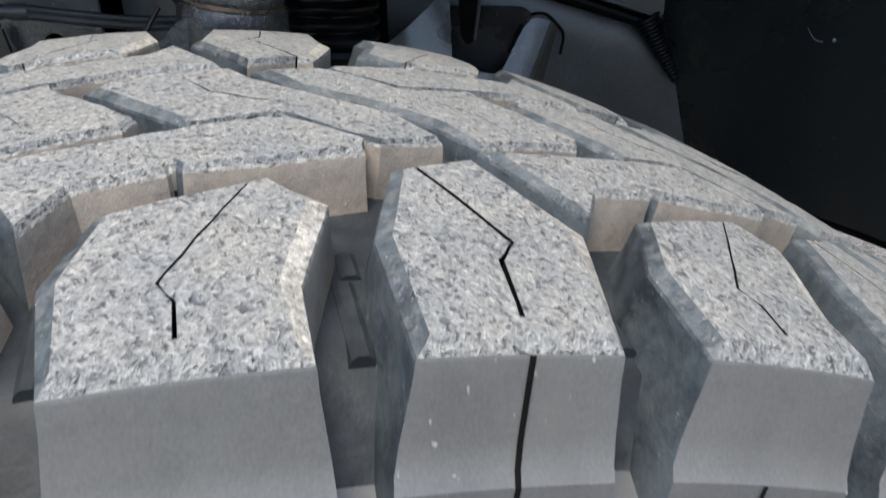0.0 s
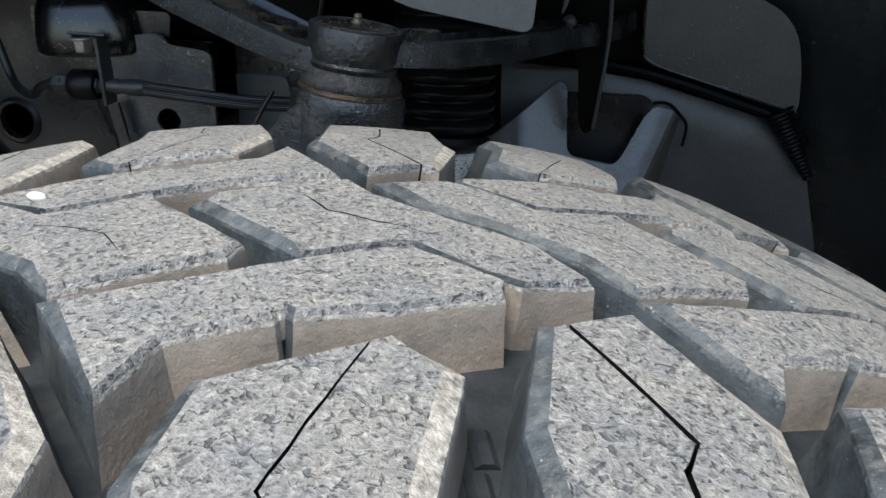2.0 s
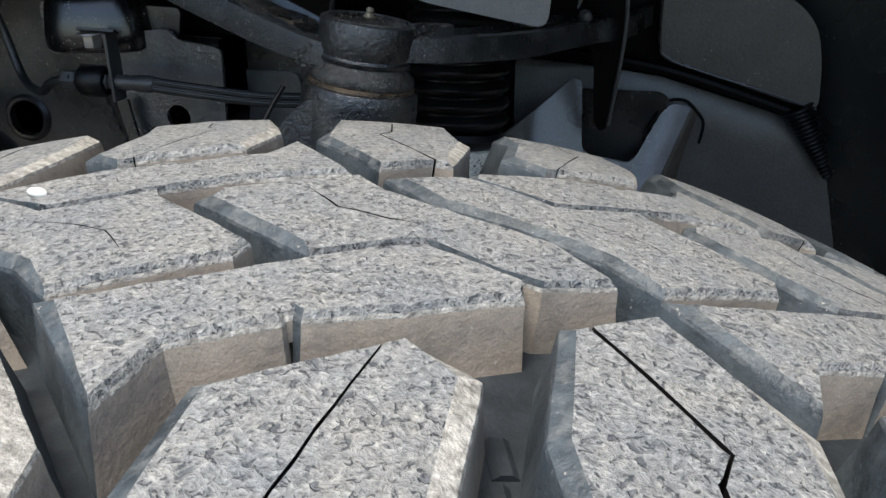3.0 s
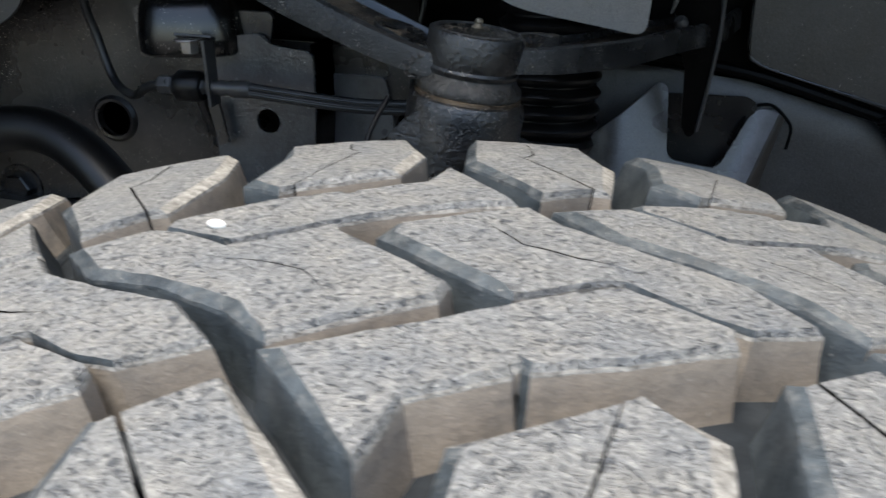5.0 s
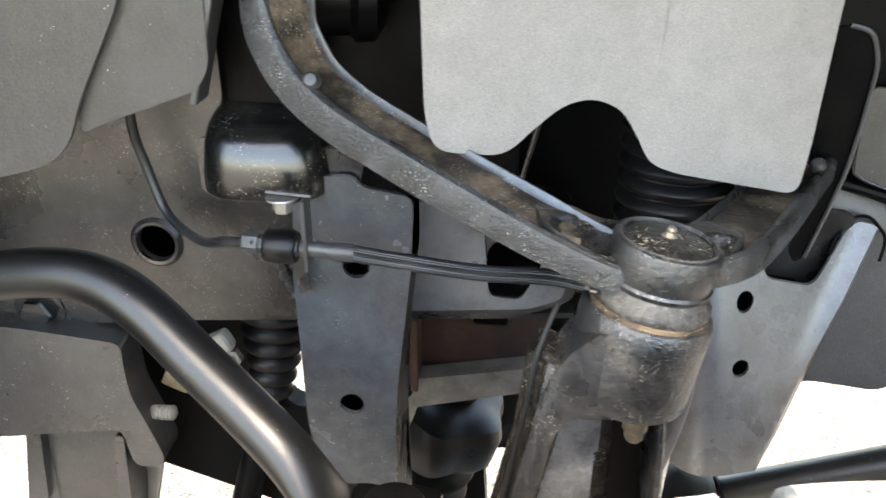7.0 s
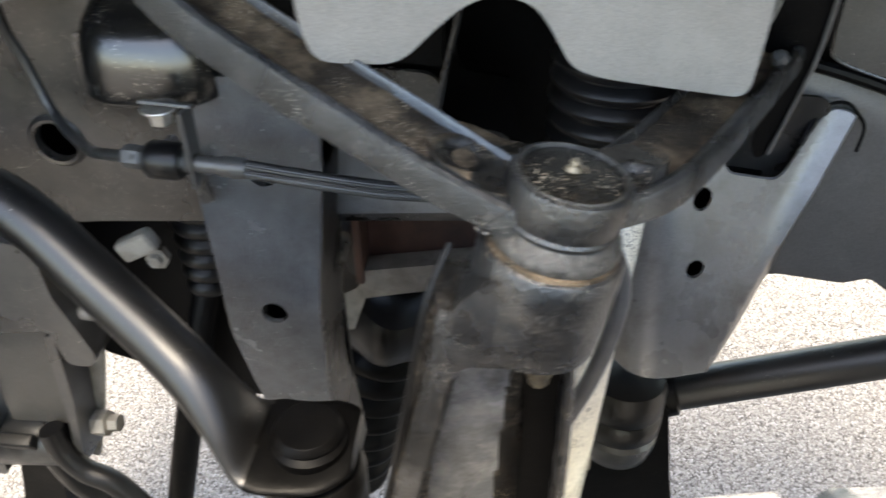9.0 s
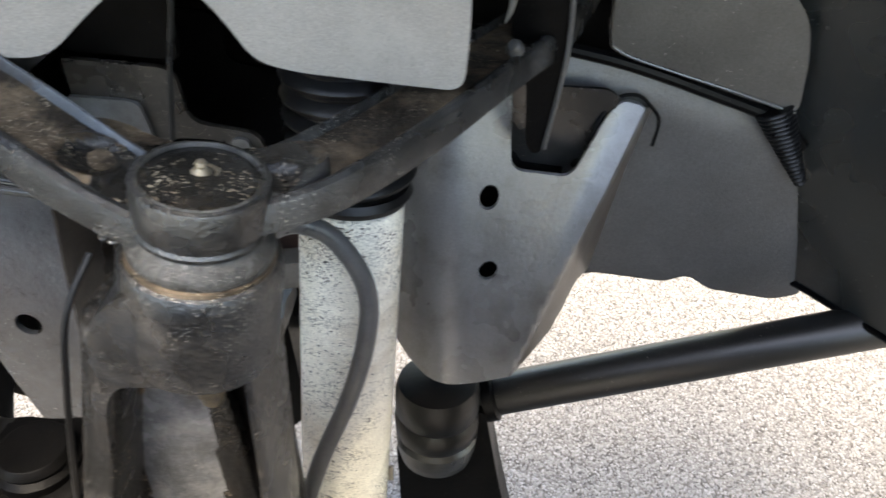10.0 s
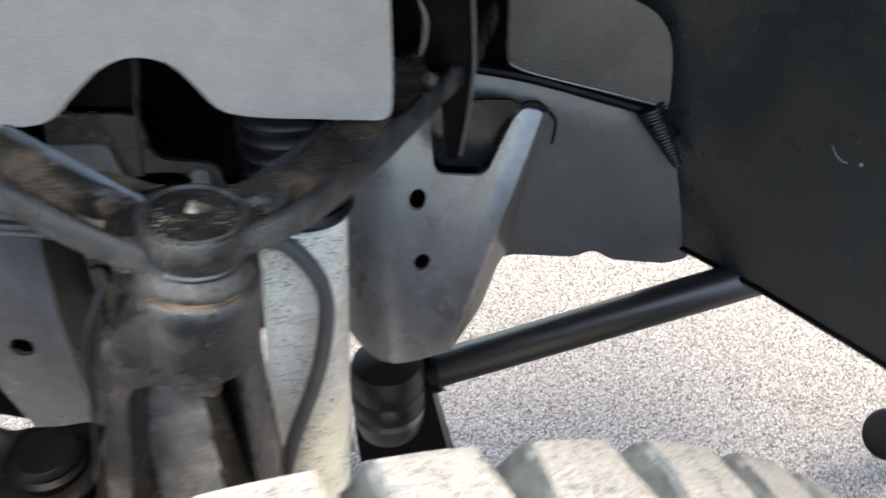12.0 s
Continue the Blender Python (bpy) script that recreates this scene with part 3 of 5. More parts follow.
def tread_block(name, poly, slit=None, side=0, seed=0, how="edge", vent=None, straight=(), wide=0.0006):
    """A mesh of one block: worn top, chamfered rim, drafted walls. side: -1 or 1 for a shoulder block whose outer end runs down the sidewall.
    how: whether its sipe starts at an edge, lies inside, or parts the block."""
    from mathutils.geometry import tessellate_polygon
    straight = [Vector((a * 0.001, b * 0.001)) for a, b in straight]
    poly = [(a * 0.001, b * 0.001) for a, b in poly]
    area = sum(p[0] * q[1] - q[0] * p[1] for p, q in zip(poly, poly[1:] + poly[:1]))
    if area < 0:
        poly = poly[::-1]
    line = [Vector((a * 0.001, b * 0.001)) for a, b in slit] if slit else None
    if slit and how == "part":
        pieces = cut_through(poly, line)
    elif slit and how == "edge":
        pieces = [with_slit(poly, line, wide)]
    else:
        pieces = [[(Vector(p), False) for p in poly]]
    bm = bmesh.new()
    for pts in pieces:
        loops = [list(range(len(pts)))]
        if slit and how == "inside":
            loops.append(list(range(len(pts), len(pts) + 2 * len(line) - 2)))
            pts = pts + slit_loop(line, wide)
        n = len(loops[0])
        nor = [Vector((0, 0))] * len(pts)
        cham = [0.0] * len(pts)
        for i in range(n):
            p, a, b = pts[i][0], pts[i - 1][0], pts[(i + 1) % n][0]
            d1, d2 = (p - a).normalized(), (b - p).normalized()
            n1, n2 = Vector((d1.y, -d1.x)), Vector((d2.y, -d2.x))
            m = n1 + n2
            m = m.normalized() if m.length > 1e-4 else n1
            if not pts[i][1]:
                nor[i] = m / max(0.55, m.dot(n1))
                if any((p - q).length < 1e-5 for q in straight):
                    nor[i] = nor[i] * 0.2
                cham[i] = 0.0007 + 0.0030 * min(1, max(0, -m.x * 2.4 - 1.0)) + (0.0036 if side else 0.0008) * min(1, max(0, m.x * 1.4 - 0.4))
        # height, how much of the chamfer, what more, and how far a shoulder's outer end stands out
        levels = [(0.0, 0, 0, 0), (-0.0016, 1, 0, 0), (-0.0026, 1, 0.0003, 0.0003), (-0.007, 1, 0.0007, 0.001), (-0.0185, 1, 0.0026, 0.0032)]
        if side:
            levels += [(-0.024, 1, 0.0034, 0.0050), (-0.0265, 1, 0.0036, 0.0072), (-0.048, 1, 0.0045, 0.0092)]
        rings = []
        for h, c, off, o in levels:
            rg = []
            for i, (p, _) in enumerate(pts):
                q = p + nor[i] * (c * cham[i] + off)
                hh = h
                if side and p.y * side > 0.108:
                    q = Vector((q.x, side * (abs(p.y) - (0.0026 if h == 0 else 0) + o)))
                    hh = h if h == 0 else h - 0.0016
                rg.append(bm.verts.new((q.x, q.y, hh)))
            rings.append(rg)
        top = [v.co.copy() for v in rings[0]]
        for t in tessellate_polygon([[Vector((top[i].x, top[i].y, 0)) for i in lp] for lp in loops]):
            bm.faces.new([rings[0][i] for i in t]).material_index = 0
        for k, (a, b) in enumerate(zip(rings, rings[1:])):
            for lp in loops:
                for i, j in zip(lp, lp[1:] + lp[:1]):
                    f = bm.faces.new((a[i], a[j], b[j], b[i]))
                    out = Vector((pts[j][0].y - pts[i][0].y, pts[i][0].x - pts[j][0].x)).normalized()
                    # walls tan or blue-grey by facing: the light on them is painted in
                    tan_side = out.dot(Vector((0.5, -0.87))) > 0.45
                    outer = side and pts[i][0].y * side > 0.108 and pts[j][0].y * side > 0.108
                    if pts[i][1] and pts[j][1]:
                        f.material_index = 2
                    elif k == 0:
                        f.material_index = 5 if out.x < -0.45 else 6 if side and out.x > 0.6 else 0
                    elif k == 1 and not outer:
                        f.material_index = 6 if tan_side else 5 if out.x < -0.3 else 1
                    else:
                        f.material_index = 4 if outer else 3 if tan_side else 1
    # side slit: a dark strip standing slightly proud, painted as the cut's shade
    if vent:
        x, first = vent
        down = [(h - 0.0016, 0.117 + o + 0.0003) for h, _, _, o in levels if h <= first]
        cut = [[bm.verts.new((x + e, side * w, h)) for e in (-0.0007, 0.0007)] for h, w in down]
        for p, q in zip(cut, cut[1:]):
            bm.faces.new((p[0], p[1], q[1], q[0])).material_index = 2
    lo, hi = min(v.co.x for v in bm.verts), max(v.co.x for v in bm.verts)
    c = lo + 0.004
    while c < hi:
        bmesh.ops.bisect_plane(bm, geom=bm.verts[:] + bm.edges[:] + bm.faces[:], plane_co=(c, 0, 0), plane_no=(1, 0, 0), dist=1e-6)
        c += 0.003
    for v in bm.verts:
        x, y, z = v.co
        if z > -0.003:
            q = Vector((x * 420 + seed * 7, y * 420, seed * 3.1))
            x += 0.00034 * noise.noise(q)
            y += 0.00034 * noise.noise(q + Vector((9, 4, 2)))
            z += 0.00025 * noise.noise(q * 0.6)
        v.co = wrap(x, y, z)
    bmesh.ops.recalc_face_normals(bm, faces=bm.faces)
    me = bpy.data.meshes.new(name)
    bm.to_mesh(me)
    bm.free()
    for m in (TREAD, GROOVE, SLIT, TAN_WALL, SIDEWALL, EDGE, LIP):
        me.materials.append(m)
    me.shade_smooth()
    me.set_sharp_from_angle(angle=radians(24))
    return me


def mirrored(pts):
    """The pattern's other half: turned about the middle of the tread."""
    return [(12 - a, 5 - b) for a, b in pts]


# outlines of one repeat of the tread, in millimetres along and across
SHOULDER_SHORT = [(1, -117), (0, -90), (8, -67), (35, -58), (42, -55), (50, -66.5), (40.5, -96), (41.5, -117)]
SHOULDER_LONG = [(66, -117), (66, -82), (76, -50), (96, -42), (110, -77), (104.5, -117)]
HOOK = [(-23, -34.5), (-10, -67), (-1.5, -51), (19, -45.3), (20, -43.3), (22.5, -43), (24, -45), (43, -43), (68, -36), (69.5, -31.5), (51, -15.7), (44, -16.7), (23, -23.4), (5, -29)]
BENT = [(1.5, 16.5), (4, 22), (12, 24.5), (38.5, 33), (45, 19), (64.5, 2), (82, -10), (90.5, -26.5), (74.5, -31), (65.5, -26), (52, -12.3), (45, -12.3), (25, -19), (24, -14)]
# the corners on both sides of the narrow gap between those two blocks, whose walls stand straight
STRAIGHT = {(69.5, -31.5), (51, -15.7), (44, -16.7), (23, -23.4), (74.5, -31), (65.5, -26), (52, -12.3), (45, -12.3), (25, -19)}
SLIT_SHORT = [(38, -57), (18, -94), (21, -100), (21, -113)]
SLIT_LONG = [(79, -48), (93, -84), (88, -91), (86, -113)]
SLIT_BENT = [(25, 22), (32, 7), (44, -1), (54, -5)]


def build_tyre():
    tyre = thing("tyre", tyre_pose.translation, "worn dusty all-terrain truck tyre with chunky siped tread blocks", "tyre")
    tyre.matrix_world = tyre_pose
    bpy.context.view_layer.update()
    prof = []
    for i in range(25):
        v = -0.112 + 0.224 * i / 24
        prof.append((v, R - CROWN * v * v - 0.0172 - 0.02 * max(0, (abs(v) - 0.098) / 0.014) ** 2))
    right = [(0.118, R - 0.048), (0.127, R - 0.075), (0.138, R - 0.115), (0.136, R - 0.15), (0.118, R - 0.19), (0.106, R - 0.206), (0.092, R - 0.208), (0.096, R - 0.18), (0.114, R - 0.14), (0.116, R - 0.1), (0.1, R - 0.045)]
    loop = prof + right + [(-v, r) for v, r in reversed(right)]
    bm = bmesh.new()
    n = 200
    rings = [[bm.verts.new((r * math.sin(2 * math.pi * i / n), v, r * math.cos(2 * math.pi * i / n))) for v, r in loop] for i in range(n)]
    m = len(loop)
    for i in range(n):
        a, b = rings[i], rings[(i + 1) % n]
        for j in range(m):
            f = bm.faces.new((a[j], a[(j + 1) % m], b[(j + 1) % m], b[j]))
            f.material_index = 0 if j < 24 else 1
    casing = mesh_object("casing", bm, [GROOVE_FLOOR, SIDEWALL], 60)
    casing.parent = tyre
    kinds = []
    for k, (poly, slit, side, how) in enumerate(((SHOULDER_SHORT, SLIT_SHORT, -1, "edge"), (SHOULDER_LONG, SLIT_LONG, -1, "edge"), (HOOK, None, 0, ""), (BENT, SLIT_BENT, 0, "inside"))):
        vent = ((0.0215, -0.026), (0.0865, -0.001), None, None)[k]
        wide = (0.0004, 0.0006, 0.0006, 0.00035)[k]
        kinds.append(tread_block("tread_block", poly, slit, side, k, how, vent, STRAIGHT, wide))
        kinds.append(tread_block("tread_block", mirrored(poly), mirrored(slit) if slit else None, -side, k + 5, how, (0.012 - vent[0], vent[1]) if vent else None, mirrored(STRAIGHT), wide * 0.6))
    rest = (TURN_LEN - 5 * PITCH) / 18
    starts = [k * PITCH for k in (-2, -1, 0, 1, 2)] + [2 * PITCH + PITCH * 0.5 + rest * (k + 0.5) for k in range(18)]
    for s in starts:
        for me in kinds:
            ob = new("tread_block", me)
            ob.parent = tyre
            ob.rotation_euler = (0, s / R, 0)
    # small raised bars in the grooves between the shoulder blocks
    for s in starts[:5]:
        for a, v0, v1 in ((57.5, -100, -74), (60, -72, -62), (122, -98, -72)):
            for flip in (False, True):
                if flip:
                    p, q = mirrored([(a, v0), (a, v1)])
                else:
                    p, q = (a, v0), (a, v1)
                b2 = bmesh.new()
                lo, hi = sorted((p[1], q[1]))
                line = [Vector((p[0] * 0.001, (lo + (hi - lo) * t / 4) * 0.001, -0.0165)) for t in range(5)]
                sweep(b2, line, [(-0.0034, -0.003), (0.0034, -0.003), (0.0026, -0.0004), (0.0012, 0.0006), (-0.0012, 0.0006), (-0.0026, -0.0004)])
                for v in b2.verts:
                    v.co = wrap(v.co.x, v.co.y, v.co.z)
                ob = mesh_object("stone_ejector", b2, GROOVE_FLOOR)
                ob.parent = tyre
                ob.rotation_euler = (0, s / R, 0)


build_tyre()


# ---- upper control arm and ball joint ----
BJ_TOP, BJ_LOW = Vector((-0.1029, 0.488, 0.9228)), Vector((-0.1200, 0.486, 0.82))


def front_wall(h=0.02, t=0.0085):
    """Section of the thick, rounded front wall; its upper edge is the line itself."""
    return [(-t, -h), (-t * 0.4, -h - 0.001), (-0.0008, -h), (0.0004, -h + 0.003), (0.0008, -h * 0.5), (0.0002, -0.0048), (-0.0012, -0.0021), (-0.0032, -0.0006), (-t * 0.6, 0), (-t * 0.88, -0.0012), (-t, -0.004)]


def floor_strip(w):
    return [(0.0, -0.012), (w, -0.010), (w, -0.0035), (w * 0.7, -0.0045), (w * 0.35, -0.0058), (0.0, -0.0070)]


def rear_rim(w, t=0.0024):
    return [(w - 0.001, -0.014), (w + t, -0.014), (w + t, -0.0006), (w + t * 0.7, 0.0004), (w + t * 0.25, 0.0004), (w - 0.001, -0.0030)]


def build_control_arm():
    arm = thing("upper_control_arm", BJ_LOW, "dirty black pressed-steel upper control arm with rusty channel", "suspension arm")
    left = glide([(-0.112, 0.4840, 0.9110), (-0.122, 0.4800, 0.9135), (-0.15, 0.4890, 0.9222), (-0.19, 0.5070, 0.9365), (-0.23, 0.5235, 0.9525), (-0.262, 0.537, 0.967), (-0.283, 0.546, 0.987), (-0.294, 0.553, 1.02), (-0.299, 0.565, 1.1), (-0.302, 0.578, 1.2)])
    right = glide([(-0.098, 0.4860, 0.9130), (-0.086, 0.4900, 0.9135), (-0.0625, 0.5135, 0.911), (-0.0325, 0.568, 0.906), (-0.010, 0.6115, 0.9045), (0.006, 0.643, 0.903), (0.028, 0.69, 0.9), (0.048, 0.76, 0.9)])
    for line, sg, w, low, high in ((left, 1, 0.0235, 0.011, 0.0175), (right, -1, 0.027, 0.011, 0.0150)):
        leg = part("leg", sweep(bmesh.new(), line, lambda t: [(sg * a, b) for a, b in front_wall(low + (high - low) * min(1, t * 2.6))], (0, 0, 1)), DUSTY, arm)
        part("channel_floor", sweep(bmesh.new(), line, [(sg * a, b) for a, b in floor_strip(w)], (0, 0, 1)), RUST, leg, "rusty gritty channel floor")
        part("rear_rim", sweep(bmesh.new(), line[5:], [(sg * a, b) for a, b in rear_rim(w)], (0, 0, 1), lambda t: 0.9 + 0.1 * min(1, t * 5)), STEELBLUE if sg > 0 else DUSTY, leg, "worn blue-grey rim" if sg > 0 else "")
    m = axis(BJ_LOW, BJ_TOP)
    h = (BJ_TOP - BJ_LOW).length
    part("ball_joint_housing", lathe([(0, 0.0805), (0.0225, 0.081), (0.0240, 0.0825), (0.0243, 0.0842), (0.0236, 0.0856), (0.0241, 0.088), (0.0245, 0.092), (0.0246, h - 0.0030), (0.0241, h - 0.0016), (0.0229, h - 0.0010), (0.0218, h - 0.0012), (0.0212, h - 0.0024), (0.0209, h - 0.005), (0, h - 0.005)], m, 56), CAST, arm)
    part("grease_cap", lathe([(0, h - 0.006), (0.0206, h - 0.006), (0.0204, h - 0.0020), (0.0150, h - 0.0004), (0, h + 0.0002)], m, 40), GREASE_SHADE, arm, "black greasy grit-covered cap")
    part("retaining_ring", lathe([(0.0205, h - 0.003), (0.0207, h - 0.0014), (0.0212, h - 0.0005), (0.0218, h - 0.0005), (0.0223, h - 0.0014), (0.0219, h - 0.0028)], m, 56), GREASED_STEEL, arm, "worn steel rim streaked with grease")
    top = m @ Matrix.Translation((0.001, 0, h - 0.003)) @ pose(0, 0, 0, 0, -6, 0) @ Matrix.Scale(0.8, 4)
    part("grease_nipple", lathe([(0, 0), (0.0046, 0), (0.0043, 0.0040), (0.0030, 0.0050), (0.0022, 0.0066), (0.0027, 0.0080), (0.0020, 0.0096), (0, 0.0102)], top, 12), NIPPLE, arm, "dusty pale grease nipple")
    part("nipple_base", hex_bolt(m @ Matrix.Translation((0.002, -0.002, h - 0.0035)), 0.0052, 0.0035, False), NIPPLE, arm)
    # the thick forging that joins both legs round the housing: greasy on top, dusty at its flanks
    yoke = rounded([(-0.158, 0.4885), (-0.132, 0.4785), (-0.118, 0.4765), (-0.100, 0.4745), (-0.082, 0.4860), (-0.065, 0.5090), (-0.063, 0.516), (-0.074, 0.526), (-0.086, 0.520), (-0.104, 0.5145), (-0.124, 0.520), (-0.150, 0.526), (-0.163, 0.515)], 0.009)
    hollows = (((-0.1465, 0.4985), 0.0115), ((-0.0785, 0.4975), 0.0095))

    def forged(a, b, d):
        far = max(0.0, -0.130 - a)
        z = 0.9156 + 0.32 * far + 0.0007 * noise.noise(Vector((a * 160, b * 160, 2)))
        for (x, y), r in hollows:
            q = math.hypot(a - x, b - y) / r
            z += (-0.0046 if q < 1 else 0) * (1 - q * q) + 0.0013 * math.exp(-((q - 1.12) / 0.16) ** 2)
        return (a, b, z - d)

    bm = plate(yoke, forged, 0.0085, cell=0.0022)
    ob = part("yoke", bm, [GREASE_SHADE, RUST, DUSTY], arm, "gritty greasy yoke round the ball joint", smooth=60)
    for f in ob.data.polygons:
        c = f.center.copy()
        near = math.hypot(c.x + 0.101, c.y - 0.488)
        if abs(f.normal.z) < 0.5:
            f.material_index = 2
        elif near > 0.041 and all(math.hypot(c.x - x, c.y - y) > r * 1.0 for (x, y), r in hollows):
            f.material_index = 1
    rnd = random.Random(9)
    bm = bmesh.new()
    for _ in range(34):
        u = rnd.random()
        at = Vector((-0.1285 - 0.010 * rnd.random(), 0.4757 - 0.002 * u, 0.8995 + 0.013 * u))
        turn = pose(0, 0, 0, rnd.uniform(-40, 40), rnd.uniform(-40, 40), rnd.uniform(0, 180))
        bmesh.ops.create_icosphere(bm, subdivisions=2, radius=rnd.uniform(0.0008, 0.0022), matrix=Matrix.Translation(at) @ turn @ Matrix.Diagonal((1, 0.7, 0.5, 1)))
    for v in bm.verts:
        v.co += Vector((1, 1, 1)) * 0.0006 * noise.noise(v.co * 900)
    part("dried_grease", bm, GREASED_STEEL, arm, "crumbs of pale dried grease", smooth=0)
    # grit heaped on the channel floors
    rnd = random.Random(4)
    bm = bmesh.new()
    for line, sg, w, n in ((left, 1, 0.030, 110), (right, -1, 0.028, 80)):
        for _ in range(n):
            p = line[rnd.randrange(2, 26 if sg > 0 else 20)]
            q = p + Vector((rnd.uniform(-0.003, 0.003), rnd.uniform(0.004, w) , -0.0075)) if sg > 0 else p + Vector((-rnd.uniform(0.004, w) * 0.8, rnd.uniform(0.0, w) * 0.45, -0.0075))
            sz = rnd.uniform(0.00025, 0.0006)
            bmesh.ops.create_icosphere(bm, subdivisions=1, radius=sz, matrix=Matrix.Translation(q) @ Matrix.Diagonal((1, 1, 0.6, 1)))
    for _ in range(26):
        a, q = rnd.uniform(0, 6.28), 0.016 * math.sqrt(rnd.random())
        bmesh.ops.create_icosphere(bm, subdivisions=1, radius=rnd.uniform(0.0002, 0.0005), matrix=m @ Matrix.Translation((q * math.cos(a), q * math.sin(a), h + 0.0004 - 4 * q * q)))
    tagged(part("grit", bm, GRIT, arm, "loose pale grit"), kind="stuff")
    part("rivet", lathe([(0, 0.003), (0.003, 0.0025), (0.0045, 0), (0.0045, -0.003), (0, -0.003)], axis((-0.272, 0.536, 0.975), (-0.272, 0.526, 0.98)), 14), ZINC, arm, "dusty steel rivet")
    part("rivet", lathe([(0, 0.003), (0.003, 0.0025), (0.0045, 0), (0.0045, -0.003), (0, -0.003)], axis((0.004, 0.634, 0.9065), (0.0, 0.628, 0.915)), 14), ZINC, arm, "dusty steel rivet")
    # pivot bushing at the front leg's upper end
    part("pivot_bushing", lathe([(0, 0), (0.02, 0), (0.022, 0.004), (0.022, 0.03), (0.026, 0.034), (0.026, 0.044), (0.018, 0.05), (0, 0.05)], axis((-0.30, 0.615, 1.0), (-0.25, 0.63, 1.0)), 32), BLACK, arm, "glossy black pivot bushing")


build_control_arm()


# ---- steering knuckle ----
def build_knuckle():
    kn = thing("steering_knuckle", (-0.15, 0.5, 0.3), "grimy cast-steel steering knuckle with hollow web", "knuckle")
    m = axis(BJ_LOW, BJ_TOP)
    part("dust_boot", lathe([(0, 0.0715), (0.0262, 0.0715), (0.0272, 0.0735), (0.0268, 0.0765), (0.0250, 0.0785), (0.0236, 0.081), (0.022, 0.083), (0, 0.083)], m, 56), GREASED_STEEL, kn, "worn bright collar under the ball joint")
    bm = lathe([(0, 0.0225), (0.0280, 0.0225), (0.0293, 0.0235), (0.0299, 0.026), (0.0303, 0.034), (0.0306, 0.062), (0.0303, 0.0672), (0.0293, 0.0695), (0.0280, 0.0702), (0.0266, 0.069), (0, 0.069)], m, 64)
    part("boss", bm, CAST, kn)
    part("gap_ring", lathe([(0.0262, 0.0685), (0.0278, 0.0695), (0.0276, 0.0716), (0.0262, 0.072)], m, 56), RUST, kn, "rusty gritty gap")
    # left flange, web and right flange of the tall upright
    line = glide([(-0.146, 0.484, 0.862), (-0.153, 0.4785, 0.825), (-0.165, 0.4735, 0.77), (-0.178, 0.47, 0.70), (-0.19, 0.468, 0.60), (-0.2, 0.468, 0.45)])
    sec = rounded([(-0.0065, -0.026), (0.0105, -0.026), (0.0115, 0.006), (0.008, 0.0160), (-0.0045, 0.0165), (-0.0065, 0.010)], 0.003, 4)
    ob = part("flange", sweep(bmesh.new(), line, sec, (0, -1, 0)), [DUSTY, GREASE_SHADE], kn, smooth=60)
    # shade of the flange's side faces is painted in black, by facing
    for f in ob.data.polygons:
        if abs(f.normal.x) > 0.55:
            f.material_index = 1
    # the solid cheek by which the boss runs out into the flange
    cheek = rounded([(-0.120, 0.8865), (-0.132, 0.8855), (-0.1445, 0.8745), (-0.1545, 0.853), (-0.1615, 0.826), (-0.167, 0.80), (-0.154, 0.80), (-0.1505, 0.822), (-0.1475, 0.8345), (-0.1415, 0.8415), (-0.131, 0.8425), (-0.118, 0.8435)], 0.004, 4)

    def cheek_front(a, b, d):
        out = max(0.0, -0.143 - 0.20 * (0.875 - b) - a)
        return (a, 0.4612 - 0.05 * (a + 0.128) - 0.07 * (0.86 - b) + 75 * out * out + d, b)

    part("cheek", plate(cheek, cheek_front, 0.03, cell=0.003), CAST, kn, smooth=50)
    line = glide([(-0.098, 0.49, 0.838), (-0.0965, 0.484, 0.81), (-0.0965, 0.478, 0.76), (-0.098, 0.474, 0.70), (-0.10, 0.47, 0.60), (-0.105, 0.468, 0.45)])
    sec = [(-0.0022, -0.035), (0.002, -0.035), (0.0025, -0.03), (0.0025, 0.008), (0.0012, 0.010), (-0.0012, 0.010), (-0.0025, 0.008)]
    part("flange", sweep(bmesh.new(), line, sec, (0, -1, 0)), CAST, kn)
    web = rounded([(-0.162, 0.858), (-0.119, 0.856), (-0.117, 0.80), (-0.116, 0.745), (-0.117, 0.7), (-0.122, 0.45), (-0.2, 0.45), (-0.178, 0.7)], 0.006)
    ob = part("web", plate(web, lambda a, b, d: (a, 0.489 + 9.0 * (a + 0.142 + 0.12 * (0.86 - b)) ** 2 + d, b), 0.008, cell=0.002), [WEB, GREASE_SHADE], kn, "dusty blue-grey recessed web, borders of black grit and painted shade", smooth=60)
    # borders hold black grit and, at right, the pocket's painted shade
    for f in ob.data.polygons:
        c = f.center.copy()
        mid = -0.1375 - 0.062 * (0.86 - c.z)
        if abs(c.x - mid) > 0.0170 or c.z > 0.850 + 0.004 * noise.noise(c * 90):
            f.material_index = 1
    # black sheet added for the shadowed recess beside the web
    part("back_web", plate([(-0.155, 0.845), (-0.096, 0.842), (-0.095, 0.7), (-0.1, 0.45), (-0.2, 0.45), (-0.178, 0.7)], upright(0.512), 0.006), BLACK, kn)
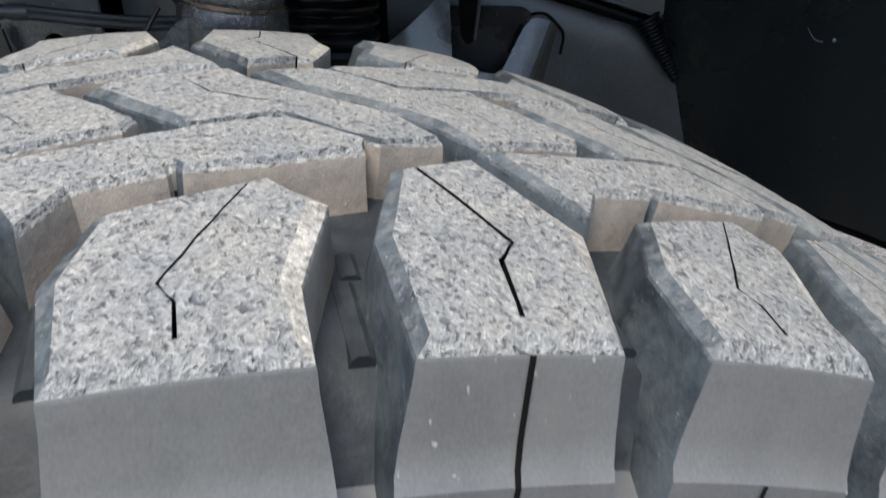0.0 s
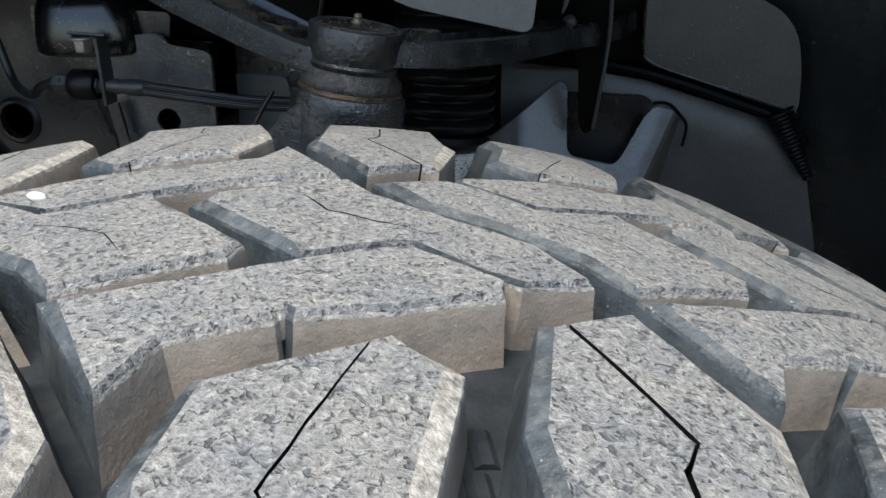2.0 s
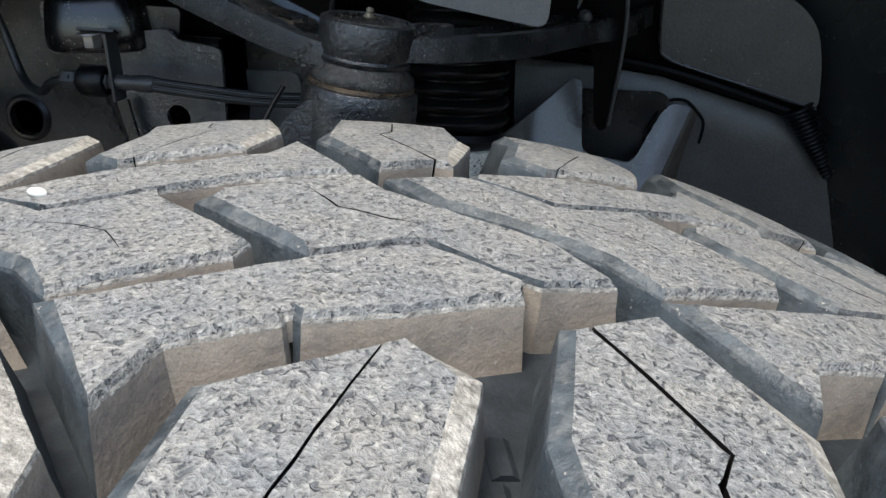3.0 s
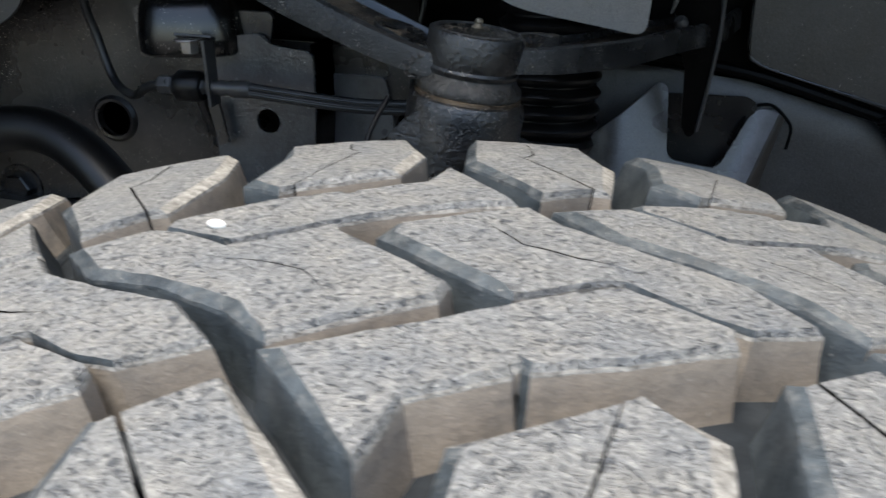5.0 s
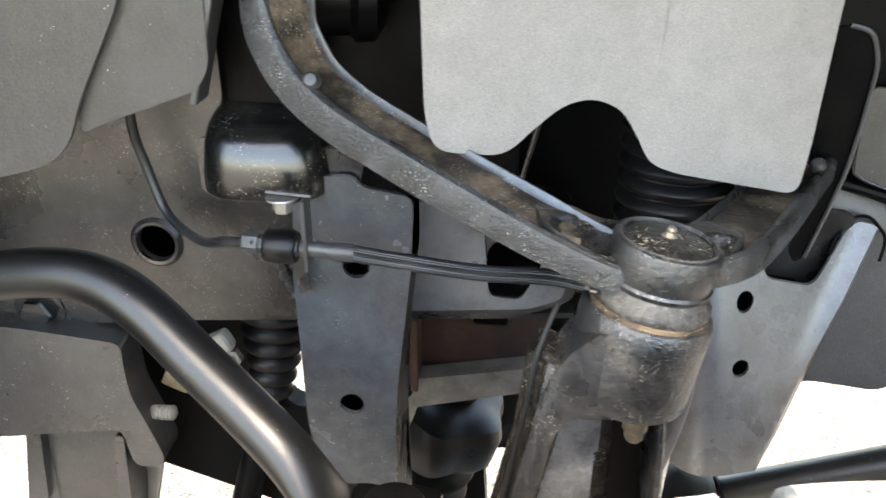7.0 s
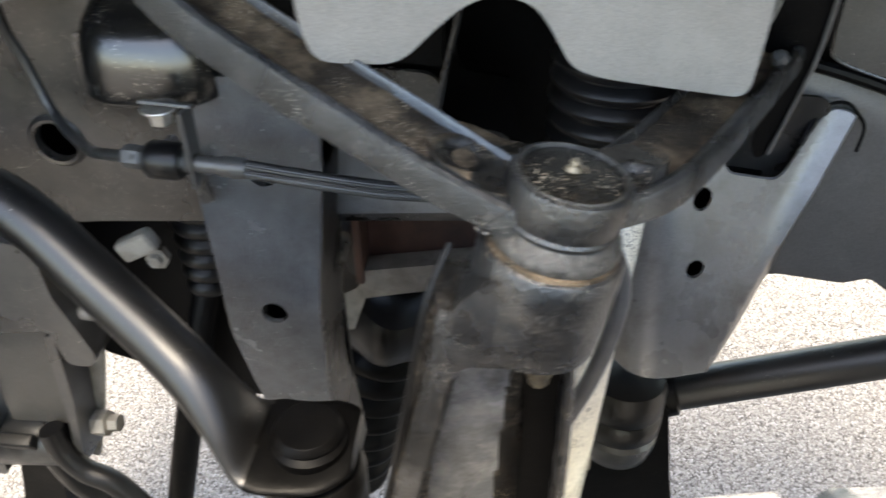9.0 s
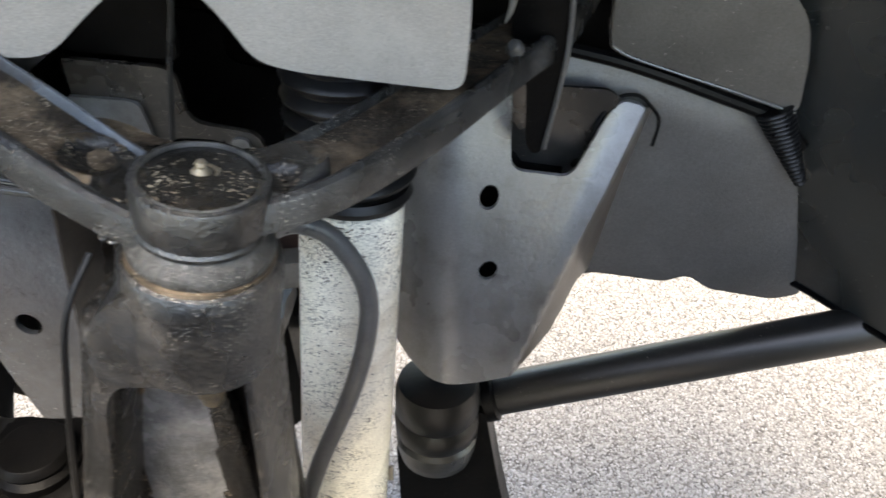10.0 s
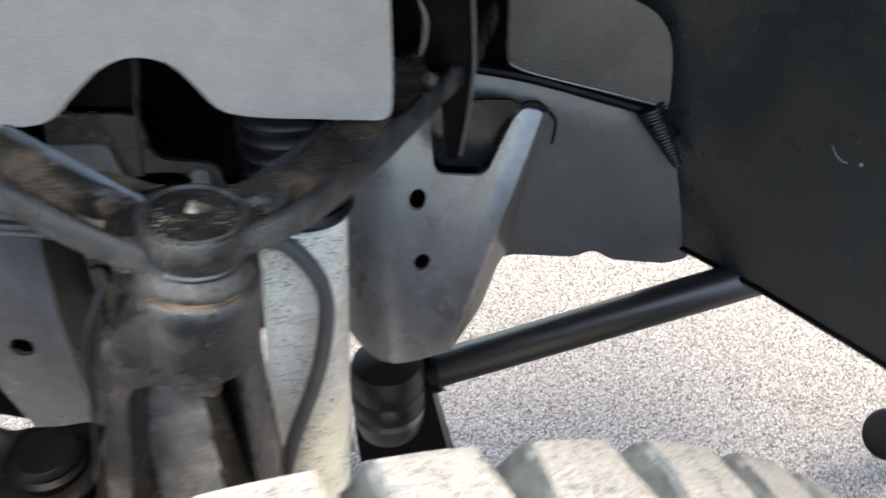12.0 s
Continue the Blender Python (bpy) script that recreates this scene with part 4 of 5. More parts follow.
    part("grease_stain", plate(rounded([(-0.156, 0.850), (-0.130, 0.848), (-0.131, 0.826), (-0.138, 0.819), (-0.143, 0.824), (-0.150, 0.806), (-0.156, 0.810)], 0.003), lambda a, b, d: (a, 0.4878 + 9.0 * (a + 0.142 + 0.12 * (0.86 - b)) ** 2 + d, b), 0.0008, cell=0.006), STAIN, kn, "brown rusty grease in the corner")
    nut = Matrix.Translation((-0.1105, 0.472, 0.825)) @ Matrix.Scale(0.9, 4)
    part("castle_nut", lathe([(0, 0.014), (0.0062, 0.014), (0.0066, 0.012), (0.0066, 0.006), (0.0055, 0.005), (0.005, 0.0), (0.0035, -0.002), (0, -0.002)], nut, 12), BRASS, kn, "yellowish plated nut")
    # sensor wire clipped along the upright
    line = glide([(-0.150, 0.484, 0.888), (-0.158, 0.47, 0.87), (-0.163, 0.462, 0.84), (-0.172, 0.458, 0.79), (-0.184, 0.456, 0.72), (-0.195, 0.455, 0.62), (-0.2, 0.455, 0.5)])
    cable = thing("sensor_cable", (-0.2, 0.455, 0.5), "thin black wheel-sensor cable along the knuckle", "cable")
    part("wire", tube(line, 0.0014, 10, (0, -1, 0)), RUBBER, cable)


build_knuckle()


# ---- shock absorber with its dust bellows, and the hose before it ----
def ribbed(a, b, r, count, depth=0.004, taper=0.0):
    """A bellows from a to b."""
    m, h = axis(a, b), (Vector(b) - Vector(a)).length
    prof = [(0, 0), (r * 0.9, 0)]
    for i in range(count):
        k = 1 - taper * i / count
        z = h * i / count
        s = h / count
        prof += [(r * k - depth, z + s * 0.05), (r * k - depth * 0.2, z + s * 0.3), (r * k, z + s * 0.5), (r * k - depth * 0.2, z + s * 0.7), (r * k - depth, z + s * 0.95)]
    prof += [(r * (1 - taper) * 0.85, h), (0, h)]
    return lathe(prof, m, 36)


def build_shock():
    top, low = Vector((-0.0802, 0.6257, 0.822)), Vector((-0.105, 0.597, 0.50))
    shock = thing("shock_absorber", low, "weathered cream shock absorber body with dark speckles", "shock absorber")
    m, h = axis(low, top), (top - low).length
    part("body", lathe([(0, 0), (0.0285, 0), (0.029, 0.003), (0.029, h - 0.006), (0.0278, h - 0.002), (0.024, h), (0, h)], m, 48), CREAM, shock)
    rnd = random.Random(21)
    side = m.to_3x3().inverted() @ Vector((-0.72, -0.70, 0))
    facing = math.atan2(side.y, side.x)
    for count, coarse, mat, label in ((700, 1.0, GREASE_SHADE, "black specks of baked-on road grease"), (2200, 0.62, STAIN, "fine brown specks of road grime")):
        bm = bmesh.new()
        for _ in range(count):
            u = rnd.random()
            z = h - 0.004 - 0.30 * u * u
            a = facing + math.radians(rnd.gauss(0, 27 if coarse == 1.0 else 38))
            if rnd.random() < 0.15:
                a, z = facing + math.radians(rnd.uniform(-80, 110)), h - rnd.uniform(0.004, 0.30)
            sz = coarse * rnd.uniform(0.0002, 0.0006) * (1.2 - 0.5 * u)
            at = m @ Matrix.Rotation(a, 4, "Z") @ Matrix.Translation((0.02905, 0, z))
            w = sz * rnd.uniform(0.9, 2.4)
            k0 = rnd.random()
            ps = [bm.verts.new(at @ Vector((0.0, w * math.cos(k0 + i * 1.2566), sz * math.sin(k0 + i * 1.2566)))) for i in range(5)]
            tip = bm.verts.new(at @ Vector((0.0003, 0, 0)))
            for i in range(5):
                bm.faces.new((ps[i], ps[(i + 1) % 5], tip))
        tagged(part("grime_specks", bm, mat, shock, label, smooth=0), kind="stuff")
    part("cap", lathe([(0, h - 0.001), (0.026, h - 0.001), (0.031, h + 0.002), (0.033, h + 0.006), (0.031, h + 0.010), (0.02, h + 0.013), (0, h + 0.014)], m, 48), RUBBER, shock, "black rubber cap")
    part("bellows", ribbed(m @ Vector((0, 0, h + 0.012)), m @ Vector((0.004, 0.01, h + 0.20)), 0.035, 17, 0.005), RUBBER, shock, "black ribbed dust bellows")
    part("label_tab", block((0.006, 0.003, 0.014), Matrix.Translation((-0.068, 0.613, 0.60)), 0.001), PALE, shock, "pale plastic tab")
    line = glide([(-0.118, 0.53, 0.848), (-0.103, 0.565, 0.844), (-0.088, 0.575, 0.836), (-0.076, 0.577, 0.822), (-0.0665, 0.577, 0.798), (-0.067, 0.575, 0.77), (-0.078, 0.570, 0.726), (-0.1, 0.563, 0.67), (-0.115, 0.556, 0.618), (-0.128, 0.548, 0.55), (-0.135, 0.543, 0.45)])
    hose = thing("brake_hose", (-0.135, 0.55, 0.45), "grey rubber brake hose looping down in front of the shock", "hose")
    part("hose_body", tube(line, 0.0052, 14, (0, -1, 0)), HOSE_GREY, hose)


build_shock()


# ---- chassis: rail, tower, cup, gusset ----
def build_rail():
    rail = thing("frame_rail", (-0.38, 0.68, 0.765), "dusty brown-black chassis rail with punched round holes", "frame rail")
    out = rounded([(-0.80, 0.74), (-0.455, 0.762), (-0.33, 0.776), (-0.16, 0.787), (-0.13, 0.80), (-0.132, 0.846), (-0.172, 0.852), (-0.174, 0.884), (-0.30, 0.892), (-0.305, 0.945), (-0.36, 0.965), (-0.80, 0.965)], 0.01)
    oblong = rounded([(-0.190, 0.797), (-0.150, 0.797), (-0.150, 0.842), (-0.190, 0.842)], 0.014, 6)
    part("side_plate", plate(out, upright(0.645), 0.004, [ring(-0.416, 0.829, 0.0135, 28), oblong]), BROWN_PAINT, rail)
    # the dark over the rail is put into this plate's black
    part("upper_plate", plate(rounded([(-0.296, 0.8945), (-0.172, 0.8865), (-0.168, 1.12), (-0.306, 1.12)], 0.004), upright(0.650), 0.004), BLACK, rail, "upper plate with its shade painted black")
    # added sheet: the brighter light on the rail here is put into its colour
    part("web_plate", plate(rounded([(-0.243, 0.787), (-0.160, 0.7935), (-0.138, 0.803), (-0.138, 0.845), (-0.1485, 0.845), (-0.150, 0.834), (-0.166, 0.800), (-0.188, 0.802), (-0.192, 0.846), (-0.196, 0.866), (-0.243, 0.868)], 0.006), upright(0.641), 0.003), GUSSET, rail, "added paler sheet that brightens this stretch of the rail")
    part("hole_lip", lathe([(0.0135, 0.0), (0.0138, -0.003), (0.016, -0.0035), (0.0185, -0.001), (0.0185, 0.001), (0.0135, 0.002)], axis((-0.416, 0.645, 0.829), (-0.416, 0.655, 0.829)), 36), FRAME_PAINT, rail, "raised lip of the round hole")
    part("bottom_plate", plate([(-0.80, 0.649), (-0.13, 0.649), (-0.13, 0.72), (-0.80, 0.72)], lambda a, b, d: (a, b, 0.7865 + (a + 0.16) * (0.04 if a > -0.45 else 0.07) - d), 0.004), FRAME_PAINT, rail)
    part("inner_plate", plate(out, upright(0.721), 0.004), BLACK, rail)
    part("weld_seam", tube(glide([(-0.318, 0.60, 0.86), (-0.322, 0.62, 0.83), (-0.318, 0.635, 0.80), (-0.312, 0.642, 0.782)]), 0.004, 8, (0, -1, 0), lambda t: 1 + 0.3 * math.sin(t * 60)), CAST, rail, "lumpy weld bead")


def build_tower():
    tw = thing("spring_tower_bracket", (-0.27, 0.6, 0.56), "dark steel bracket plate bolted to the chassis rail", "bracket")
    out = rounded([(-0.303, 0.90), (-0.308, 0.838), (-0.306, 0.72), (-0.295, 0.655), (-0.288, 0.56), (-0.240, 0.56), (-0.248, 0.66), (-0.245, 0.748), (-0.234, 0.841), (-0.232, 0.89), (-0.262, 0.895), (-0.268, 0.902)], 0.006)
    back = lambda a, b, d: (a, 0.597 + 0.6 * max(0.0, 0.735 - b) ** 2 + d, b)
    part("front_plate", plate(out, back, 0.004, [ring(-0.275, 0.739, 0.0082, 24), ring(-0.268, 0.843, 0.0085, 24)], cell=0.012), TOWER, tw, smooth=50)
    for xs, name in ((((-0.234, 0.895), (-0.234, 0.841), (-0.245, 0.748), (-0.248, 0.66), (-0.240, 0.56)), "side_plate"), (((-0.304, 0.89), (-0.307, 0.80), (-0.306, 0.72), (-0.295, 0.655), (-0.288, 0.56)), "side_plate")):
        bm = bmesh.new()
        rows = [[bm.verts.new((x, y, z)) for y in (back(x, z, 0.002)[1], 0.66)] for x, z in xs]
        for r, s in zip(rows, rows[1:]):
            bm.faces.new((r[0], r[1], s[1], s[0]))
        bmesh.ops.solidify(bm, geom=bm.faces[:], thickness=0.003)
        part(name, bm, BROWN_PAINT, tw)
    # black sheet added so that the punched holes look dark
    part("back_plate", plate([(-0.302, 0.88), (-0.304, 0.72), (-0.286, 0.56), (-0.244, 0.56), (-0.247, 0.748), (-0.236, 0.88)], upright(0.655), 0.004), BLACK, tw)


def build_cup():
    cup = thing("bump_stop_cup", (-0.320, 0.61, 0.874), "black glossy pressed-steel bump-stop cup with gritty foot", "bump stop")
    bm = bmesh.new()
    rings = []
    n = 48
    # half width, half depth, height and how far it leans back: a squarish drum with a round shoulder
    for w, d, z, back in ((0.0, 0.0, 0.888, 0), (0.037, 0.037, 0.888, 0), (0.0395, 0.0395, 0.8905, 0), (0.0395, 0.0395, 0.900, 0), (0.0385, 0.0385, 0.908, 0), (0.0375, 0.0365, 0.918, 0), (0.0360, 0.0335, 0.926, 0.002), (0.0335, 0.0285, 0.932, 0.005), (0.0310, 0.0235, 0.9355, 0.009), (0.0305, 0.0215, 0.940, 0.010), (0.0, 0.0, 0.940, 0.010)):
        if w == 0:
            rings.append([bm.verts.new((-0.3205, 0.622 + back, z))])
            continue
        rg = []
        for k in range(n):
            a = 2 * math.pi * k / n
            c, e = math.cos(a), math.sin(a)
            q = (abs(c) ** 3.2 + abs(e) ** 3.2) ** (-1 / 3.2)
            rg.append(bm.verts.new((-0.3205 + w * c * q, 0.622 + back + d * e * q, z)))
        rings.append(rg)
    for a, b in zip(rings, rings[1:]):
        for k in range(n):
            q = list(dict.fromkeys([a[k % len(a)], a[(k + 1) % n % len(a)], b[(k + 1) % n % len(b)], b[k % len(b)]]))
            if len(q) > 2:
                bm.faces.new(q)
    part("body", bm, GLOSS, cup, smooth=60)
    neck = rounded([(-0.3495, 0.6125), (-0.2915, 0.6125), (-0.2915, 0.652), (-0.3495, 0.652)], 0.012, 6)
    # shade from above is put into the neck's black
    part("neck", plate(neck, lambda a, b, d: (a, b, 1.02 - d), 0.084), BLACK, cup, "upper neck, blackened with painted shade")
    part("foot_plate", plate(rounded([(-0.362, 0.884), (-0.290, 0.8885), (-0.272, 0.8895), (-0.264, 0.895), (-0.260, 0.915), (-0.362, 0.92)], 0.006, 5), upright(0.604), 0.004), FRAME_PAINT, cup)
    post = block((0.0045, 0.02, 0.17), Matrix.Translation((-0.3264, 0.585, 1.03)) @ pose(0, 0, 0, 0, 15.7, 0), 0.0015)
    part("strap", post, GREY_PAINT, cup, "thin grey upright strap")


def gusset_y(x, z):
    y = 0.44139 + 0.33 * x + 0.32 * z
    # the flank bends back beyond the ridge
    nx, nz = 0.915, -0.404
    d = (x - 0.005) * nx + (z - 0.640) * nz
    back = max(0.0, d)
    rib = math.exp(-((d - 0.004) / 0.010) ** 2) * min(1, max(0, (z - 0.72) / 0.06))
    round_left = max(0.0, -0.022 - x)
    return y + 1.6 * back - 0.0085 * rib + 21 * round_left * round_left


def build_gusset():
    gs = thing("frame_gusset", (0.0, 0.68, 0.63), "satin grey pressed-steel gusset with two punched holes and raised rib", "gusset")
    out = rounded([(-0.088, 0.672), (-0.098, 0.723), (-0.090, 0.775), (-0.048, 0.815), (-0.002, 0.852), (0.004, 0.848), (0.0055, 0.80), (0.010, 0.795), (0.041, 0.787), (0.047, 0.791), (0.065, 0.822), (0.073, 0.829), (0.085, 0.828), (0.095, 0.818), (0.100, 0.804), (0.100, 0.772), (0.092, 0.735), (0.082, 0.682), (0.056, 0.686), (0.048, 0.668), (0.040, 0.655), (0.015, 0.657), (-0.011, 0.657), (-0.043, 0.660)], 0.004, 3)
    holes = [ring(-0.007, 0.781, 0.0062, 20, 0.0078), ring(-0.006, 0.734, 0.0062, 20)]
    bm = plate(out, lambda a, b, d: (a, d, b), 0.003, holes, cell=0.005)
    for d in (0.0, 0.004, 0.008):
        bmesh.ops.bisect_plane(bm, geom=bm.verts[:] + bm.edges[:] + bm.faces[:], plane_co=(0.005 + d * 0.915, 0, 0.640 - d * 0.404), plane_no=(0.915, 0, -0.404), dist=1e-5)
    for v in bm.verts:
        v.co.y += gusset_y(v.co.x, v.co.z)
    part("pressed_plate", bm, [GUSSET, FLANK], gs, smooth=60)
    # brown of the flank stands for warm light off the ground
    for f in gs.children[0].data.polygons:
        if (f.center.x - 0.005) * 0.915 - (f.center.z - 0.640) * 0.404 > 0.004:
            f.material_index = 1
    rim = [(0.055, 0.807), (0.064, 0.825), (0.073, 0.8305), (0.084, 0.8295), (0.093, 0.8215), (0.099, 0.812), (0.096, 0.797), (0.089, 0.783), (0.085, 0.77)]
    # black bead added for the soft shadow beside the rib
    part("seam", tube(glide([Vector((a, 0.4450 + 0.33 * a + 0.32 * b, b)) for a, b in rim[:7]], 4), 0.0013, 8, (0, -1, 0)), BLACK, gs, "black bead painted as the shadow round the raised rib")
    dark = rounded([(0.0, 0.840), (0.0, 0.786), (0.05, 0.78), (0.072, 0.832), (0.064, 0.838)], 0.004)
    part("pocket", plate(dark, lambda a, b, d: (a, 0.728 + d, b), 0.003), FRAME_PAINT, gs, "dark brushed pocket behind the notch")
    # added black sheet that gives the two holes their dark
    part("back_plate", plate(rounded([(-0.05, 0.68), (0.04, 0.68), (0.04, 0.80), (-0.03, 0.80)], 0.01), lambda a, b, d: (a, gusset_y(a, b) + 0.03 + d, b), 0.003), BLACK, gs)
    bush = thing("body_mount_bushing", (-0.038, 0.668, 0.555), "ribbed dusty black rubber bushing below the gusset", "bushing")
    m = axis((-0.041, 0.668, 0.552), (-0.039, 0.672, 0.64)) @ Matrix.Diagonal((1.07, 1.07, 1, 1))
    part("lower_cup", lathe([(0, 0), (0.019, 0.0), (0.025, 0.006), (0.0275, 0.016), (0.0285, 0.026), (0.026, 0.030), (0, 0.030)], m, 48), HOSE, bush)
    part("rubber_ring", lathe([(0, 0.030), (0.0262, 0.030), (0.0288, 0.034), (0.0293, 0.046), (0.0266, 0.051), (0, 0.051)], m, 48), RUBBER, bush)
    part("rubber_ring", lathe([(0, 0.051), (0.0268, 0.051), (0.0288, 0.055), (0.0288, 0.072), (0.0265, 0.08), (0, 0.088)], m, 48), RUBBER, bush)
    br = thing("lower_bracket", (-0.03, 0.68, 0.40), "black steel lower bracket", "bracket")
    part("plate", plate(rounded([(-0.072, 0.56), (-0.07, 0.40), (0.03, 0.40), (0.008, 0.52), (-0.004, 0.60), (-0.02, 0.60)], 0.006), upright(0.672), 0.03), BLACK, br)


def build_bar():
    bar = thing("chassis_tube", (0.2, 0.7, 0.63), "satin black round cross tube", "tube")
    a, b = Vector((-0.012, 0.694, 0.592)), Vector((0.50, 0.715, 0.748))
    part("tube_body", lathe([(0, 0), (0.0150, 0), (0.0162, 0.002), (0.0162, (b - a).length), (0, (b - a).length)], axis(a, b), 40), BAR, bar)
    part("collar", lathe([(0.016, 0.0), (0.02, 0.001), (0.02, 0.009), (0.016, 0.011)], axis(a + Vector((0.006, 0, 0.002)), b), 32), BLACK, bar)


build_rail()
build_tower()
build_cup()
build_gusset()
build_bar()


# ---- panels and liners ----
def build_panels():
    fl = thing("splash_flap", (-0.11, 0.565, 0.905), "pale grey rubber splash flap with arched cut-out over the ball joint", "flap")
    out = rounded([(-0.222, 1.22), (-0.2165, 0.962), (-0.212, 0.943), (-0.178, 0.938), (-0.163, 0.952), (-0.150, 0.962), (-0.136, 0.9645), (-0.121, 0.958), (-0.112, 0.944), (-0.104, 0.928), (-0.09, 0.9215), (-0.018, 0.903), (-0.0155, 0.93), (-0.014, 1.0), (-0.005, 1.22)], 0.009, 5)
    part("sheet", plate(out, lambda a, b, d: (a, 0.5986 + 0.316 * a + 0.004 * math.sin(a * 40) * min(1, max(0, (b - 0.9) * 6)) + d, b), 0.0028, cell=0.02), FLAP, fl, smooth=60)
    crease = glide([(-0.1065, 0.966, 0), (-0.105, 1.0, 0), (-0.104, 1.08, 0), (-0.103, 1.19, 0)])
    part("crease", sweep(bmesh.new(), [Vector((q.x, 0.5986 + 0.316 * q.x + 0.004 * math.sin(q.x * 40) * min(1, max(0, (q.y - 0.9) * 6)) + 0.0008, q.y)) for q in crease], [(-0.0045, -0.001), (0.0045, -0.001), (0.002, 0.0012), (0.0, 0.0016), (-0.002, 0.0012)], (0, -1, 0), lambda t: math.sin(math.pi * (0.08 + 0.84 * t))), FLAP, fl, "upright moulded crease", smooth=80)
    st = thing("hanger_strap", (0.02, 0.68, 0.815), "flat black hanger strap with paler edge", "strap")
    out = rounded([(0.013, 0.826), (0.018, 0.817), (0.0235, 0.821), (0.0300, 0.872), (0.0320, 0.905), (0.0300, 0.955), (0.0260, 0.972), (0.0215, 0.981), (0.010, 0.986), (0.0, 0.984), (-0.006, 0.968), (0.003, 0.90), (0.0115, 0.87)], 0.005)
    back = lambda a, b, d: (a, 0.682 - 0.25 * (b - 0.82) + d, b)
    part("blade", plate(out, back, 0.004), BLACK, st)
    rim = glide([(0.0240, 0.823, -0.001), (0.0302, 0.872, -0.001), (0.0322, 0.905, -0.001), (0.0302, 0.955, -0.001), (0.0265, 0.9715, -0.001), (0.020, 0.9825, -0.001), (0.008, 0.9865, -0.001)])
    part("edge", tube([Vector(back(*q)) for q in rim], 0.0014, 8, (0, -1, 0)), GREY_PAINT, st, "paler grey edge")
    slot = glide([(0.0, 0.948, 0), (0.0035, 0.935, 0), (0.002, 0.918, 0), (-0.001, 0.908, 0)])
    part("slot_lip", tube([Vector(back(*q)) for q in slot], 0.0014, 8, (0, -1, 0), lambda t: 0.3 + math.sin(math.pi * t)), WORN_RIM, st, "bright lip of a slot")
    sk = thing("inner_fender_skirt", (0.1, 0.75, 0.66), "satin grey steel inner fender skirt with scalloped lower edge", "fender panel")
    out = rounded([(-0.05, 0.86), (0.0, 0.855), (0.064, 0.846), (0.135, 0.824), (0.172, 0.812), (0.197, 0.778), (0.215, 0.73), (0.224, 0.668), (0.204, 0.662), (0.157, 0.669), (0.140, 0.681), (0.123, 0.674), (0.071, 0.680), (0.052, 0.674), (-0.05, 0.67)], 0.006)
    part("sheet", plate(out, lambda a, b, d: (a, 0.745 + d + 0.006 * math.exp(-((b - (0.852 - 0.28 * max(0, a - 0.05))) / 0.012) ** 2), b), 0.0025, cell=0.012), GREY_PAINT, sk, smooth=60)
    bd = glide([(-0.02, 0.742, 0.868), (0.064, 0.738, 0.854), (0.135, 0.735, 0.832), (0.172, 0.733, 0.818), (0.19, 0.733, 0.80)])
    part("edge_trim", tube(bd, 0.0045, 10), BLACK, sk, "black rubber edge trim")
    wp = thing("splash_shield", (0.12, 0.735, 0.825), "dusty grey-brown plastic inner panel with rounded corner", "panel")
    out = rounded([(0.060, 0.93), (0.059, 0.872), (0.066, 0.862), (0.134, 0.840), (0.180, 0.825), (0.178, 0.86), (0.173, 0.885), (0.160, 0.902), (0.135, 0.915)], 0.01, 5)
    part("sheet", plate(out, upright(0.727), 0.003), PANEL, wp)
    part("rolled_edge", tube(glide([(0.0605, 0.727, 0.925), (0.0605, 0.727, 0.876), (0.068, 0.727, 0.8635), (0.100, 0.727, 0.852), (0.134, 0.727, 0.8415), (0.178, 0.727, 0.827)], 4), 0.0011, 8, (0, -1, 0)), FRAME_PAINT, wp)
    lm = thing("cable_conduit", (0.18, 0.72, 0.785), "corrugated black cable conduit beside the liner", "conduit")
    part("sleeve", ribbed((0.166, 0.733, 0.828), (0.196, 0.733, 0.772), 0.0125, 18, 0.0015, 0.7), RUBBER, lm)
    # left liner in two overlapping sheets
    ll = thing("front_splash_liner", (-0.45, 0.57, 0.9), "dusty grey plastic splash liner with overlapping seam", "liner")
    part("sheet", plate(rounded([(-0.42, 1.2), (-0.415, 0.93), (-0.405, 0.935), (-0.345, 0.957), (-0.337, 0.97), (-0.330, 1.2)], 0.006), upright(0.574), 0.003), PANEL, ll)
    part("overlap_sheet", plate(rounded([(-0.75, 1.2), (-0.75, 0.86), (-0.50, 0.897), (-0.467, 0.904), (-0.437, 0.912), (-0.420, 0.925), (-0.410, 0.95), (-0.378, 1.005), (-0.35, 1.2)], 0.012), upright(0.568), 0.003), PANEL, ll)


